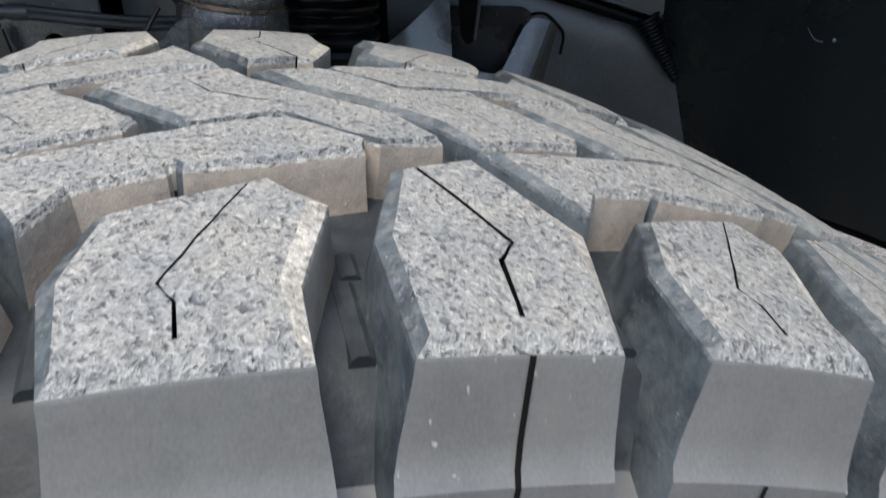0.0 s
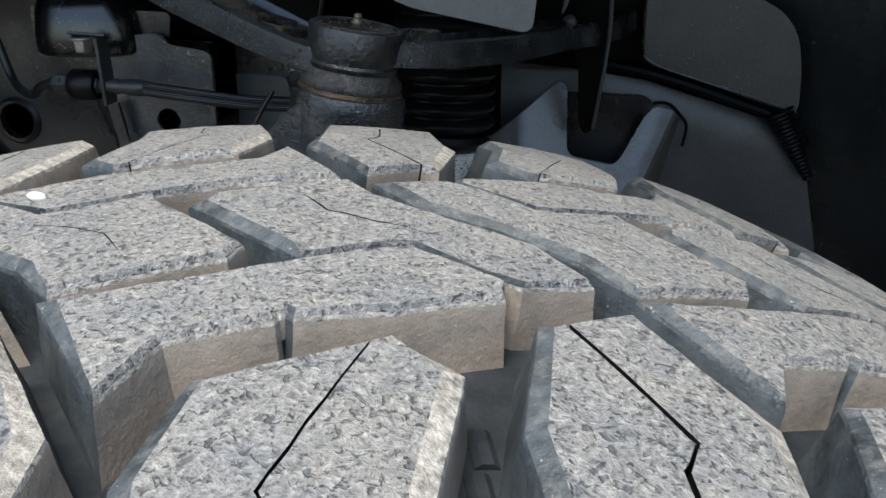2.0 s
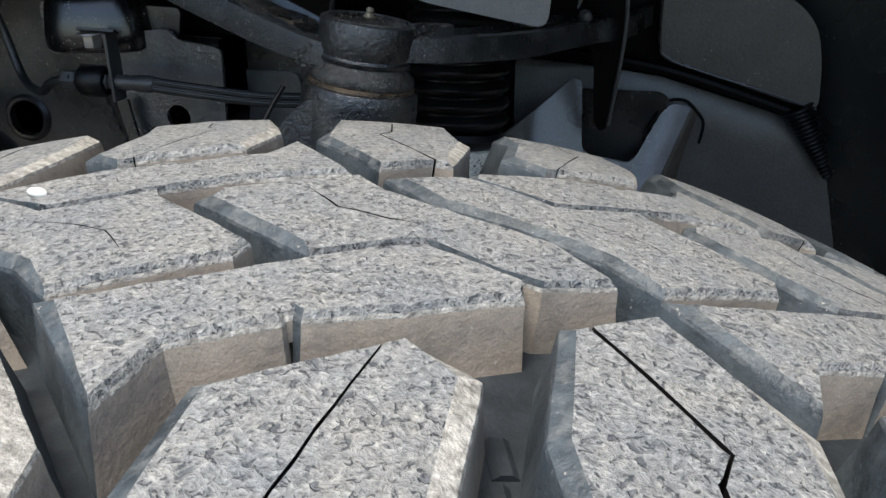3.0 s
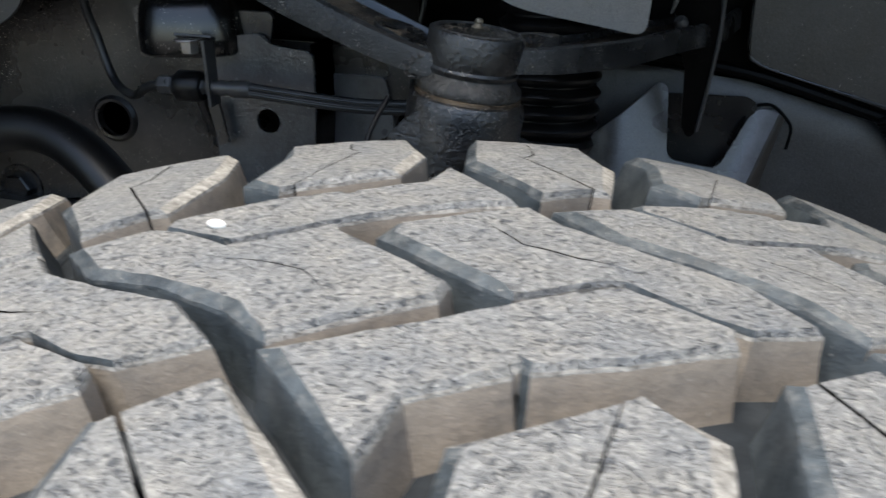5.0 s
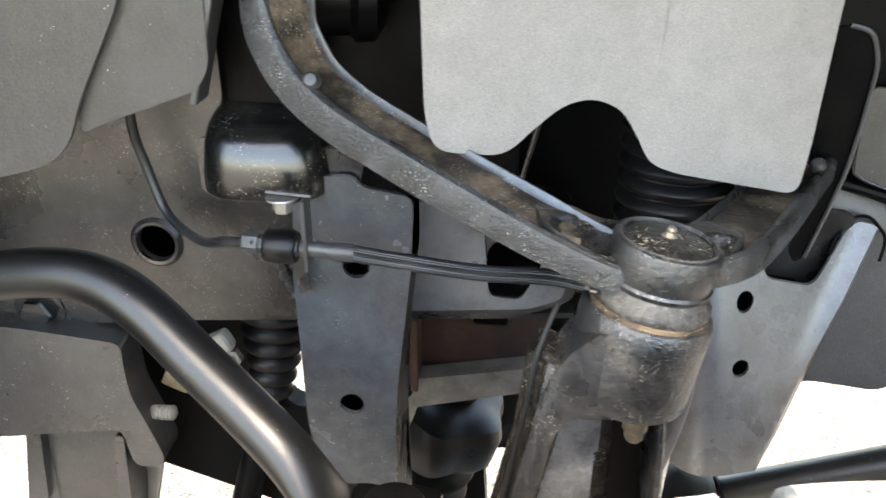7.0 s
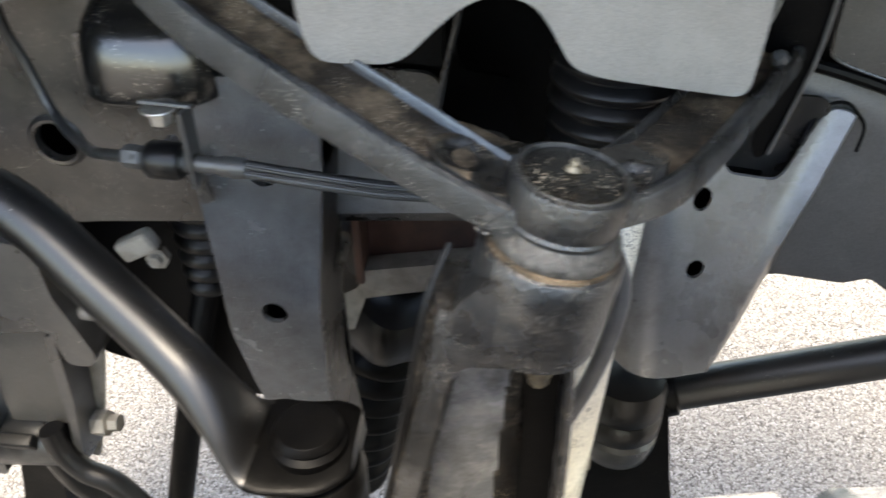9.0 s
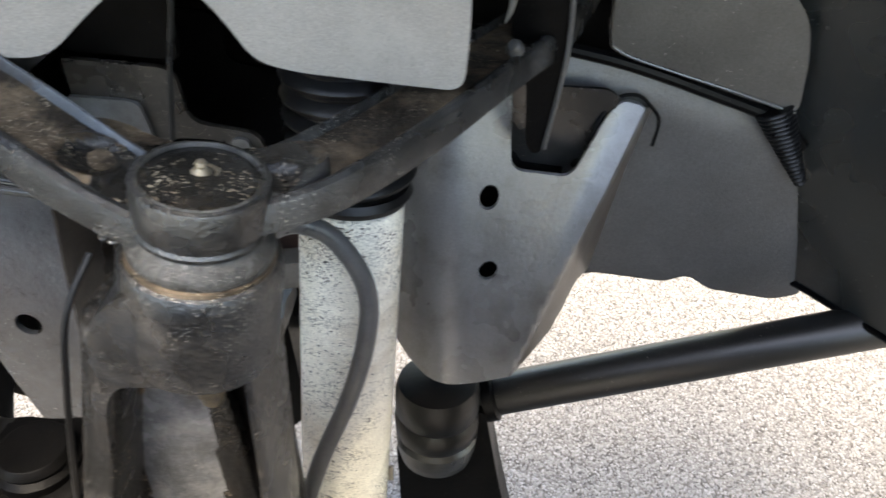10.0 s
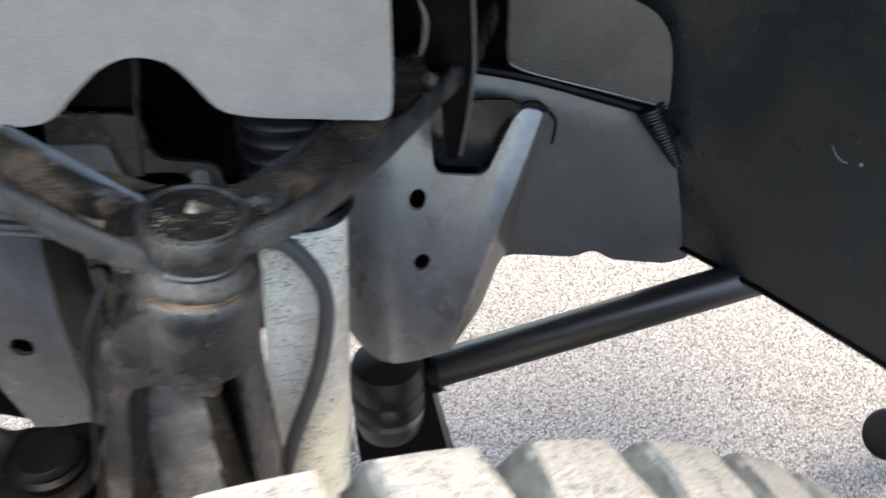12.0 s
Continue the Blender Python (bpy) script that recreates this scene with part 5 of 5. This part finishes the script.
def build_liner():
    ln = thing("wheel_arch_liner", (0.3, 0.6, 0.69), "black plastic wheel-arch liner, lightly scuffed", "liner")
    bm = bmesh.new()
    rows = []
    n = 22
    for k in range(n + 1):
        z = 0.685 + (1.235 - 0.685) * k / n
        edge = 0.219 - 0.25 * (z - 0.67)
        line = glide([(edge - 0.01, 0.756, z), (edge, 0.748, z), (0.245 - 0.06 * max(0, z - 0.75), 0.704, z), (0.288, 0.644, z), (0.335, 0.576, z), (0.40, 0.46, z), (0.45, 0.34, z), (0.47, 0.25, z)], 5)
        bow = max(0, z - 1.0) ** 2 * 0.9
        rows.append([bm.verts.new((p.x - bow * 0.8, p.y - bow * 0.45, z if k or i > 12 else z - 0.013 * (1 - i / 12))) for i, p in enumerate(line)])
    foot = [v.co.copy() for v in rows[0]]
    n = len(rows[0]) - 1
    for r, s in zip(rows, rows[1:]):
        for k in range(n):
            bm.faces.new((r[k], r[k + 1], s[k + 1], s[k]))
    bmesh.ops.solidify(bm, geom=bm.faces[:], thickness=0.004)
    part("sheet", bm, LINER, ln, smooth=60)
    low = [r.copy() for r in foot]
    part("lower_lip", tube(low, 0.0026, 8), BLACK, ln, "rolled lower lip")
    curl = glide([(0.2735, 0.6622, 0.8305), (0.2765, 0.658, 0.8245), (0.279, 0.6547, 0.8222), (0.2815, 0.6512, 0.8226)], 5)
    part("scuff_mark", tube(curl, 0.0005, 6, (0, -1, 0), lambda t: 0.4 + 0.8 * t), SCUFF, ln, "faint pale scrape")
    part("dried_splash", lathe([(0, -0.001), (0.0014, -0.0008), (0.0015, 0.0), (0.0009, 0.0006), (0, 0.0008)], axis((0.2868, 0.6445, 0.825), (0.28, 0.64, 0.825)), 9), SCUFF, ln, "small pale dried splash")
    # walls and roof added to close the wheel well and engine bay and block light
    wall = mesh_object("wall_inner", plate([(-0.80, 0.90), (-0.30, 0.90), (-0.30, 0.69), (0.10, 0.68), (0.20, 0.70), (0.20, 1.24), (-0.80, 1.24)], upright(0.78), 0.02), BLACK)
    tagged(wall, "black sheet for the dark of the inner wing behind the suspension", "wall", kind="structure")
    # unseen roof and front wall, placed to shade the suspension
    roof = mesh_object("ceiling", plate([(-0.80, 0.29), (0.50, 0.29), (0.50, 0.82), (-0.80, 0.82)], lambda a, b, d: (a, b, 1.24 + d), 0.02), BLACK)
    tagged(roof, "added black roof that keeps sky light out of the wheel arch", "ceiling", kind="structure")
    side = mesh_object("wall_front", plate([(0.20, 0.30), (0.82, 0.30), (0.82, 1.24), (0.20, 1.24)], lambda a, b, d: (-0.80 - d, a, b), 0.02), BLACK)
    tagged(side, "added black wall that keeps side light out of the wheel arch", "wall", kind="structure")


def build_step_tube():
    st = thing("exhaust_pipe", (0.6, 0.9, 0.2), "black pipe end hanging below the wheel-arch liner", "pipe")
    m = axis((0.605, 0.90, 0.212), (0.83, 0.98, 0.04))
    part("pipe_body", lathe([(0, 0.004), (0.032, 0.004), (0.032, 0.305), (0, 0.305)], m, 36), BLACK, st)
    part("end_cap", lathe([(0, -0.002), (0.026, -0.001), (0.032, 0.002), (0.0355, 0.008), (0.0355, 0.02), (0.032, 0.024)], m, 36), BLACK, st, "rolled end")
    part("hanger", block((0.02, 0.004, 0.60), Matrix.Translation((0.71, 0.94, 0.45)), 0.001), BLACK, st)


def build_wire():
    wr = thing("hanging_wire", (-0.175, 0.63, 0.85), "thin dusty wire hanging behind the flap", "wire")
    part("wire", tube(glide([(-0.150, 0.632, 1.10), (-0.158, 0.63, 0.95), (-0.169, 0.63, 0.892), (-0.176, 0.63, 0.85)]), 0.0016, 8, (0, -1, 0)), HOSE, wr)


build_panels()
build_liner()
build_wire()
build_step_tube()


# ---- anti-roll bar and its link ----
def build_sway():
    sw = thing("anti_roll_bar", (-0.235, 0.5, 0.715), "satin black bent anti-roll bar with flattened end", "anti-roll bar")
    line = glide([(-0.75, 0.62, 0.76), (-0.60, 0.60, 0.80), (-0.52, 0.588, 0.824), (-0.462, 0.582, 0.836), (-0.425, 0.577, 0.835), (-0.393, 0.567, 0.822), (-0.358, 0.552, 0.797), (-0.322, 0.536, 0.772), (-0.298, 0.523, 0.756), (-0.281, 0.513, 0.738), (-0.268, 0.506, 0.720), (-0.252, 0.505, 0.716), (-0.236, 0.507, 0.7145), (-0.222, 0.509, 0.7155), (-0.208, 0.512, 0.717)])
    last = len(line) - 1
    bm = sweep(bmesh.new(), line, circle(1.0, 28), (0, -1, 0))
    bm.verts.ensure_lookup_table()
    for i, p in enumerate(line):
        u = i / last
        t = min(1, max(0, (u - 0.54) / 0.24))
        t = t * t * (3 - 2 * t)
        tip = max(0, (u - 0.9) / 0.1)
        for v in bm.verts[i * 28:(i + 1) * 28]:
            d = v.co - p
            wide, thin = 0.0160 + 0.0185 * t, 0.0160 - 0.0098 * t
            v.co = p + Vector((0, 0.0075 * t, 0)) + (Vector((d.x, 0, d.z)) * thin + Vector((0, d.y, 0)) * wide) * (1 - 0.35 * tip * tip)
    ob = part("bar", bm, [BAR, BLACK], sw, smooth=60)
    # shade over the flattened end is painted on its upper faces in black
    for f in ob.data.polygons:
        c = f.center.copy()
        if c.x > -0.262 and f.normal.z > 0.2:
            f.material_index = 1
    lk = thing("stabiliser_link", (-0.23, 0.5, 0.5), "black stabiliser link with dusty rubber bushings", "link")
    m = Matrix.Translation((-0.234, 0.513, 0.006))
    part("upper_bushing", lathe([(0, 0.708), (0.0205, 0.708), (0.0222, 0.714), (0.0222, 0.719), (0.0190, 0.7215), (0.0200, 0.724), (0.0178, 0.728), (0.0172, 0.7285), (0, 0.7295)], m, 36), BLACK, lk)
    part("lower_bushing", lathe([(0, 0.64), (0.022, 0.64), (0.029, 0.648), (0.0305, 0.664), (0.0280, 0.670), (0.0305, 0.676), (0.0305, 0.690), (0.028, 0.698), (0, 0.702)], m, 40), RUBBER, lk)
    part("rod", lathe([(0, 0.45), (0.009, 0.45), (0.009, 0.645), (0, 0.645)], m, 20), BLACK, lk)


build_sway()


# ---- brake line, bracket and flexible hose ----
def build_brake_line():
    bl = thing("brake_line", (-0.3, 0.56, 0.86), "steel brake pipe joined to a black flexible hose", "brake line")
    pipe = glide([(-0.395, 0.60, 0.985), (-0.404, 0.612, 0.925), (-0.402, 0.618, 0.896), (-0.390, 0.612, 0.866), (-0.360, 0.585, 0.862), (-0.335, 0.562, 0.873), (-0.314, 0.553, 0.878)])
    part("pipe", tube(pipe, 0.0031, 12, (0, -1, 0)), HOSE, bl)
    a = axis((-0.322, 0.556, 0.8765), (-0.262, 0.553, 0.8745))
    part("grommet", lathe([(0, 0.013), (0.0085, 0.013), (0.0098, 0.015), (0.0098, 0.029), (0.0085, 0.031), (0, 0.031)], a, 28), RUBBER, bl, "black rubber grommet")
    part("fitting", lathe([(0, 0), (0.0055, 0), (0.0062, 0.001), (0.0062, 0.009), (0.0048, 0.0105), (0.0052, 0.013), (0.0064, 0.016), (0.0064, 0.030), (0.0045, 0.032), (0, 0.032)], a, 6), ZINC, bl, "grey hexagon fitting")
    part("ferrule", lathe([(0, 0.033), (0.0046, 0.033), (0.0056, 0.036), (0.0042, 0.040), (0.0052, 0.044), (0.0042, 0.048), (0.0054, 0.052), (0.0054, 0.062), (0.0045, 0.064), (0, 0.064)], a, 20), ZINC, bl, "crimped ferrule")
    hose = glide([(-0.262, 0.553, 0.8745), (-0.236, 0.553, 0.871), (-0.19, 0.553, 0.866), (-0.148, 0.553, 0.865), (-0.12, 0.545, 0.862)])
    part("hose_body", sweep(bmesh.new(), hose, [(0.0047 * (1 - 0.07 * (k % 2)) * math.cos(2 * math.pi * k / 44), 0.0047 * (1 - 0.07 * (k % 2)) * math.sin(2 * math.pi * k / 44)) for k in range(44)], (0, 0, 1)), HOSE, bl, "black hose with fine lengthwise ribs", smooth=0)
    bk = thing("hose_bracket", (-0.29, 0.556, 0.86), "zinc-plated angle bracket with one bolt", "bracket")
    part("top_tab", block((0.025, 0.007, 0.0018), Matrix.Translation((-0.2935, 0.556, 0.9066)) @ pose(0, 0, 0, -22, 4, 0), 0.0005), ZINC, bk)
    part("hanger", block((0.0022, 0.014, 0.042), Matrix.Translation((-0.2850, 0.555, 0.8845)), 0.0006), ZINC, bk)
    part("lower_tab", plate([(-0.306, 0.856), (-0.298, 0.857), (-0.294, 0.830), (-0.301, 0.828)], upright(0.586), 0.003), BROWN_PAINT, bk)
    part("bolt", hex_bolt(Matrix.Translation((-0.2975, 0.5555, 0.9055)) @ pose(0, 0, 0, 180, 0, 0), 0.0058, 0.009), STEEL, bk, "dusty hexagon bolt")


build_brake_line()


# ---- lower left: arm mount, bolts, bellows, crossmember ----
def build_mount():
    mt = thing("control_arm_mount", (-0.5, 0.63, 0.5), "dusty grey lower-arm mount with through bolt", "mount")
    part("saddle", plate(rounded([(-0.70, 0.775), (-0.52, 0.765), (-0.446, 0.757), (-0.447, 0.737), (-0.446, 0.712), (-0.437, 0.686), (-0.428, 0.658), (-0.433, 0.647), (-0.453, 0.647), (-0.458, 0.681), (-0.549, 0.667), (-0.70, 0.655)], 0.008), upright(0.625), 0.03), MOUNT, mt)
    part("centre_plate", plate(rounded([(-0.53, 0.675), (-0.466, 0.675), (-0.474, 0.601), (-0.484, 0.560), (-0.536, 0.558), (-0.532, 0.62)], 0.004), upright(0.642), 0.004), PANEL, mt, "dusty pale-grey plate")
    part("cheek_plate", plate(rounded([(-0.54, 0.668), (-0.529, 0.668), (-0.536, 0.60), (-0.546, 0.57), (-0.556, 0.496), (-0.569, 0.498), (-0.558, 0.572)], 0.004), upright(0.632), 0.03), MOUNT, mt)
    part("cheek_plate", plate(rounded([(-0.470, 0.668), (-0.462, 0.669), (-0.466, 0.60), (-0.474, 0.55), (-0.478, 0.517), (-0.486, 0.523), (-0.478, 0.57)], 0.004), upright(0.632), 0.03), MOUNT, mt)
    part("rear_plate", plate(rounded([(-0.482, 0.66), (-0.445, 0.66), (-0.453, 0.613), (-0.468, 0.555), (-0.490, 0.487), (-0.499, 0.492)], 0.004), upright(0.666), 0.004), PALE, mt)
    part("sleeve", lathe([(0, 0), (0.024, 0), (0.026, 0.003), (0.026, 0.066), (0.024, 0.069), (0, 0.069)], axis((-0.56, 0.652, 0.526), (-0.491, 0.652, 0.533)), 36), HOSE, mt)
    part("sleeve_rib", block((0.03, 0.012, 0.02), Matrix.Translation((-0.527, 0.630, 0.546)) @ pose(0, 0, 0, 30), 0.004), RUBBER, mt)
    part("through_bolt", lathe([(0, 0), (0.0115, 0), (0.0115, 0.012), (0.0075, 0.013), (0.0075, 0.022), (0, 0.022)], axis((-0.472, 0.655, 0.547), (-0.445, 0.655, 0.550)), 6), PALE, mt, "pale dusty nut")
    part("arm_blade", plate(rounded([(-0.554, 0.505), (-0.518, 0.505), (-0.535, 0.40), (-0.58, 0.40)], 0.004), upright(0.652), 0.02), BLACK, mt)
    part("curved_hook", tube(glide([(-0.512, 0.64, 0.530), (-0.508, 0.642, 0.505), (-0.502, 0.645, 0.478), (-0.488, 0.65, 0.45), (-0.455, 0.65, 0.42)]), 0.011, 16, (0, -1, 0)), RUBBER, mt, "black curved pipe")
    part("pivot_bolt", hex_bolt(axis((-0.513, 0.645, 0.769), (-0.513, 0.615, 0.769)), 0.0125, 0.009), FRAME_PAINT, mt, "large dusty bolt head")
    part("stud", lathe([(0, 0), (0.009, 0), (0.009, 0.008), (0.006, 0.009)] + [(0.006 - 0.0008 * (i % 2), 0.010 + i * 0.0014) for i in range(14)] + [(0, 0.031)], axis((-0.450, 0.640, 0.687), (-0.416, 0.640, 0.688)), 20), PALE, mt, "threaded stud with nut")
    part("curved_hook", tube(glide([(-0.495, 0.63, 0.565), (-0.49, 0.628, 0.54), (-0.475, 0.626, 0.52), (-0.45, 0.625, 0.505), (-0.42, 0.625, 0.45)]), 0.010, 16, (0, -1, 0)), RUBBER, mt, "black curved pipe")
    sk = thing("skid_plate", (-0.38, 0.71, 0.6), "dark brown oily skid plate behind the mount", "plate")
    part("sheet", plate(rounded([(-0.52, 0.76), (-0.385, 0.76), (-0.372, 0.68), (-0.345, 0.655), (-0.30, 0.66), (-0.29, 0.55), (-0.36, 0.548), (-0.413, 0.566), (-0.475, 0.588), (-0.50, 0.70)], 0.006), upright(0.70), 0.02), BLACK, sk)
    bt = thing("rack_bellows", (-0.36, 0.70, 0.66), "black ribbed steering bellows", "bellows")
    part("rubber", ribbed((-0.36, 0.715, 0.745), (-0.366, 0.70, 0.665), 0.030, 6, 0.0035, 0.5), RUBBER, bt)
    part("rod", tube(glide([(-0.366, 0.70, 0.67), (-0.382, 0.675, 0.60), (-0.422, 0.66, 0.442), (-0.46, 0.66, 0.3)]), 0.012, 14, (0, -1, 0)), BLACK, bt)
    nuts = thing("drain_plug", (-0.38, 0.69, 0.70), "pale yellowish drain plug", "plug")
    part("plug", block((0.022, 0.012, 0.014), Matrix.Translation((-0.424, 0.66, 0.705)) @ pose(0, 0, 0, 0, 25, 0), 0.003), BRASS, nuts)
    pg = thing("filler_plug", (-0.393, 0.66, 0.735), "cream plastic plug beside a dusty nut", "plug")
    part("plug", block((0.030, 0.014, 0.017), Matrix.Translation((-0.393, 0.662, 0.736)) @ pose(0, 0, 0, 0, -28, 0), 0.005), PALE, pg)
    part("nut", lathe([(0, 0), (0.009, 0), (0.009, 0.006), (0.006, 0.007), (0.005, 0.011), (0, 0.011)], axis((-0.384, 0.672, 0.720), (-0.384, 0.65, 0.721)), 6), PALE, pg, "dusty pale nut")
    lo = thing("lower_control_arm", (-0.28, 0.84, 0.35), "black filler plate for the shaded mass by the lower arm", "suspension arm")
    # plain black plate added to fill the dark behind the bracket
    part("beam", plate(rounded([(-0.345, 0.575), (-0.20, 0.575), (-0.19, 0.40), (-0.235, 0.36), (-0.30, 0.35), (-0.345, 0.38)], 0.02), upright(0.83), 0.03), BLACK, lo)
    cr = thing("crossmember", (-0.22, 0.76, 0.64), "red-oxide crossmember with pale dusty lower lip", "crossmember")
    part("web", plate([(-0.298, 0.72), (-0.14, 0.72), (-0.14, 0.655), (-0.298, 0.634)], upright(0.76), 0.006), REDRUST, cr)
    part("rib", block((0.006, 0.03, 0.07), Matrix.Translation((-0.252, 0.745, 0.69)), 0.001), REDRUST, cr)
    part("lip", plate([(-0.292, 0.657), (-0.14, 0.685), (-0.14, 0.662), (-0.250, 0.636), (-0.262, 0.600), (-0.272, 0.598), (-0.284, 0.625)], upright(0.735), 0.02), PALE, cr)
    part("lug", plate(rounded([(-0.291, 0.706), (-0.258, 0.706), (-0.252, 0.672), (-0.254, 0.650), (-0.270, 0.640), (-0.278, 0.606), (-0.285, 0.612), (-0.289, 0.655)], 0.004), upright(0.732), 0.022), BROWN_PAINT, cr, "dusty brown cast lug")
    part("lug_bolt", hex_bolt(axis((-0.2735, 0.732, 0.690), (-0.2735, 0.712, 0.692)), 0.0105, 0.007), CAST, cr, "grimy bolt head")
    ax = thing("axle_housing", (-0.22, 0.86, 0.4), "black oily differential housing", "axle")
    m = axis((-0.20, 0.86, 0.55), (-0.18, 1.0, 0.55))
    part("hanger", block((0.03, 0.03, 0.14), Matrix.Translation((-0.19, 0.90, 0.66)), 0.004), BLACK, ax)
    part("hanger_arm", block((0.03, 0.16, 0.02), Matrix.Translation((-0.19, 0.83, 0.722)), 0.004), BLACK, ax)
    part("cover", lathe([(0, -0.01), (0.02, -0.012), (0.035, -0.004), (0.045, 0.004), (0.06, 0.008), (0.06, 0.02), (0.075, 0.025), (0.075, 0.12), (0, 0.12)], m, 40), BLACK, ax)
    for i in range(8):
        a = 2 * math.pi * i / 8
        mm = m @ Matrix.Translation((0.067 * math.cos(a), 0.067 * math.sin(a), 0.026)) @ pose(0, 0, 0, 180)
        part("bolt", hex_bolt(mm, 0.006, 0.008), CAST, ax)
    cv = thing("drive_shaft_boot", (-0.25, 0.785, 0.45), "black ribbed drive-shaft boot", "boot")
    m = axis((-0.236, 0.785, 0.59), (-0.215, 0.785, 0.68))
    bm = bmesh.new()
    prof = [(0, -0.030), (0.050, -0.030), (0.057, -0.020), (0.060, 0.010), (0.056, 0.022), (0.044, 0.028), (0.030, 0.030), (0, 0.030)]
    lathe(prof, m, 48, bm)
    for v in bm.verts:
        q = m.inverted() @ v.co
        k = 1 + 0.07 * math.cos(6 * math.atan2(q.y, q.x))
        v.co = m @ Vector((q.x * k, q.y * k, q.z))
    part("joint_cup", bm, RUBBER, cv, "lobed black joint cup")
    part("rubber", ribbed((-0.24, 0.785, 0.58), (-0.295, 0.78, 0.345), 0.050, 9, 0.008, 0.25), BLACK, cv)
    part("hub", lathe([(0, 0), (0.022, 0), (0.022, 0.05), (0, 0.05)], axis((-0.222, 0.785, 0.62), (-0.21, 0.79, 0.67)), 24), BLACK, cv)


build_mount()


# ---- the pebble wedged in the tread ----
def build_pebble():
    bm = bmesh.new()
    bmesh.ops.create_icosphere(bm, subdivisions=2, radius=0.0033)
    for v in bm.verts:
        v.co = Vector((v.co.x * 0.8, v.co.y * 0.42, v.co.z * 0.4)) * (1 + 0.25 * noise.noise(v.co * 300))
    bm.transform(Matrix.Translation((-0.131, 0.245, 0.9085)) @ pose(0, 0, 0, 8, 5, 15))
    tagged(mesh_object("pebble", bm, WHITE), "small white pebble wedged in the tyre tread", "pebble")


build_pebble()
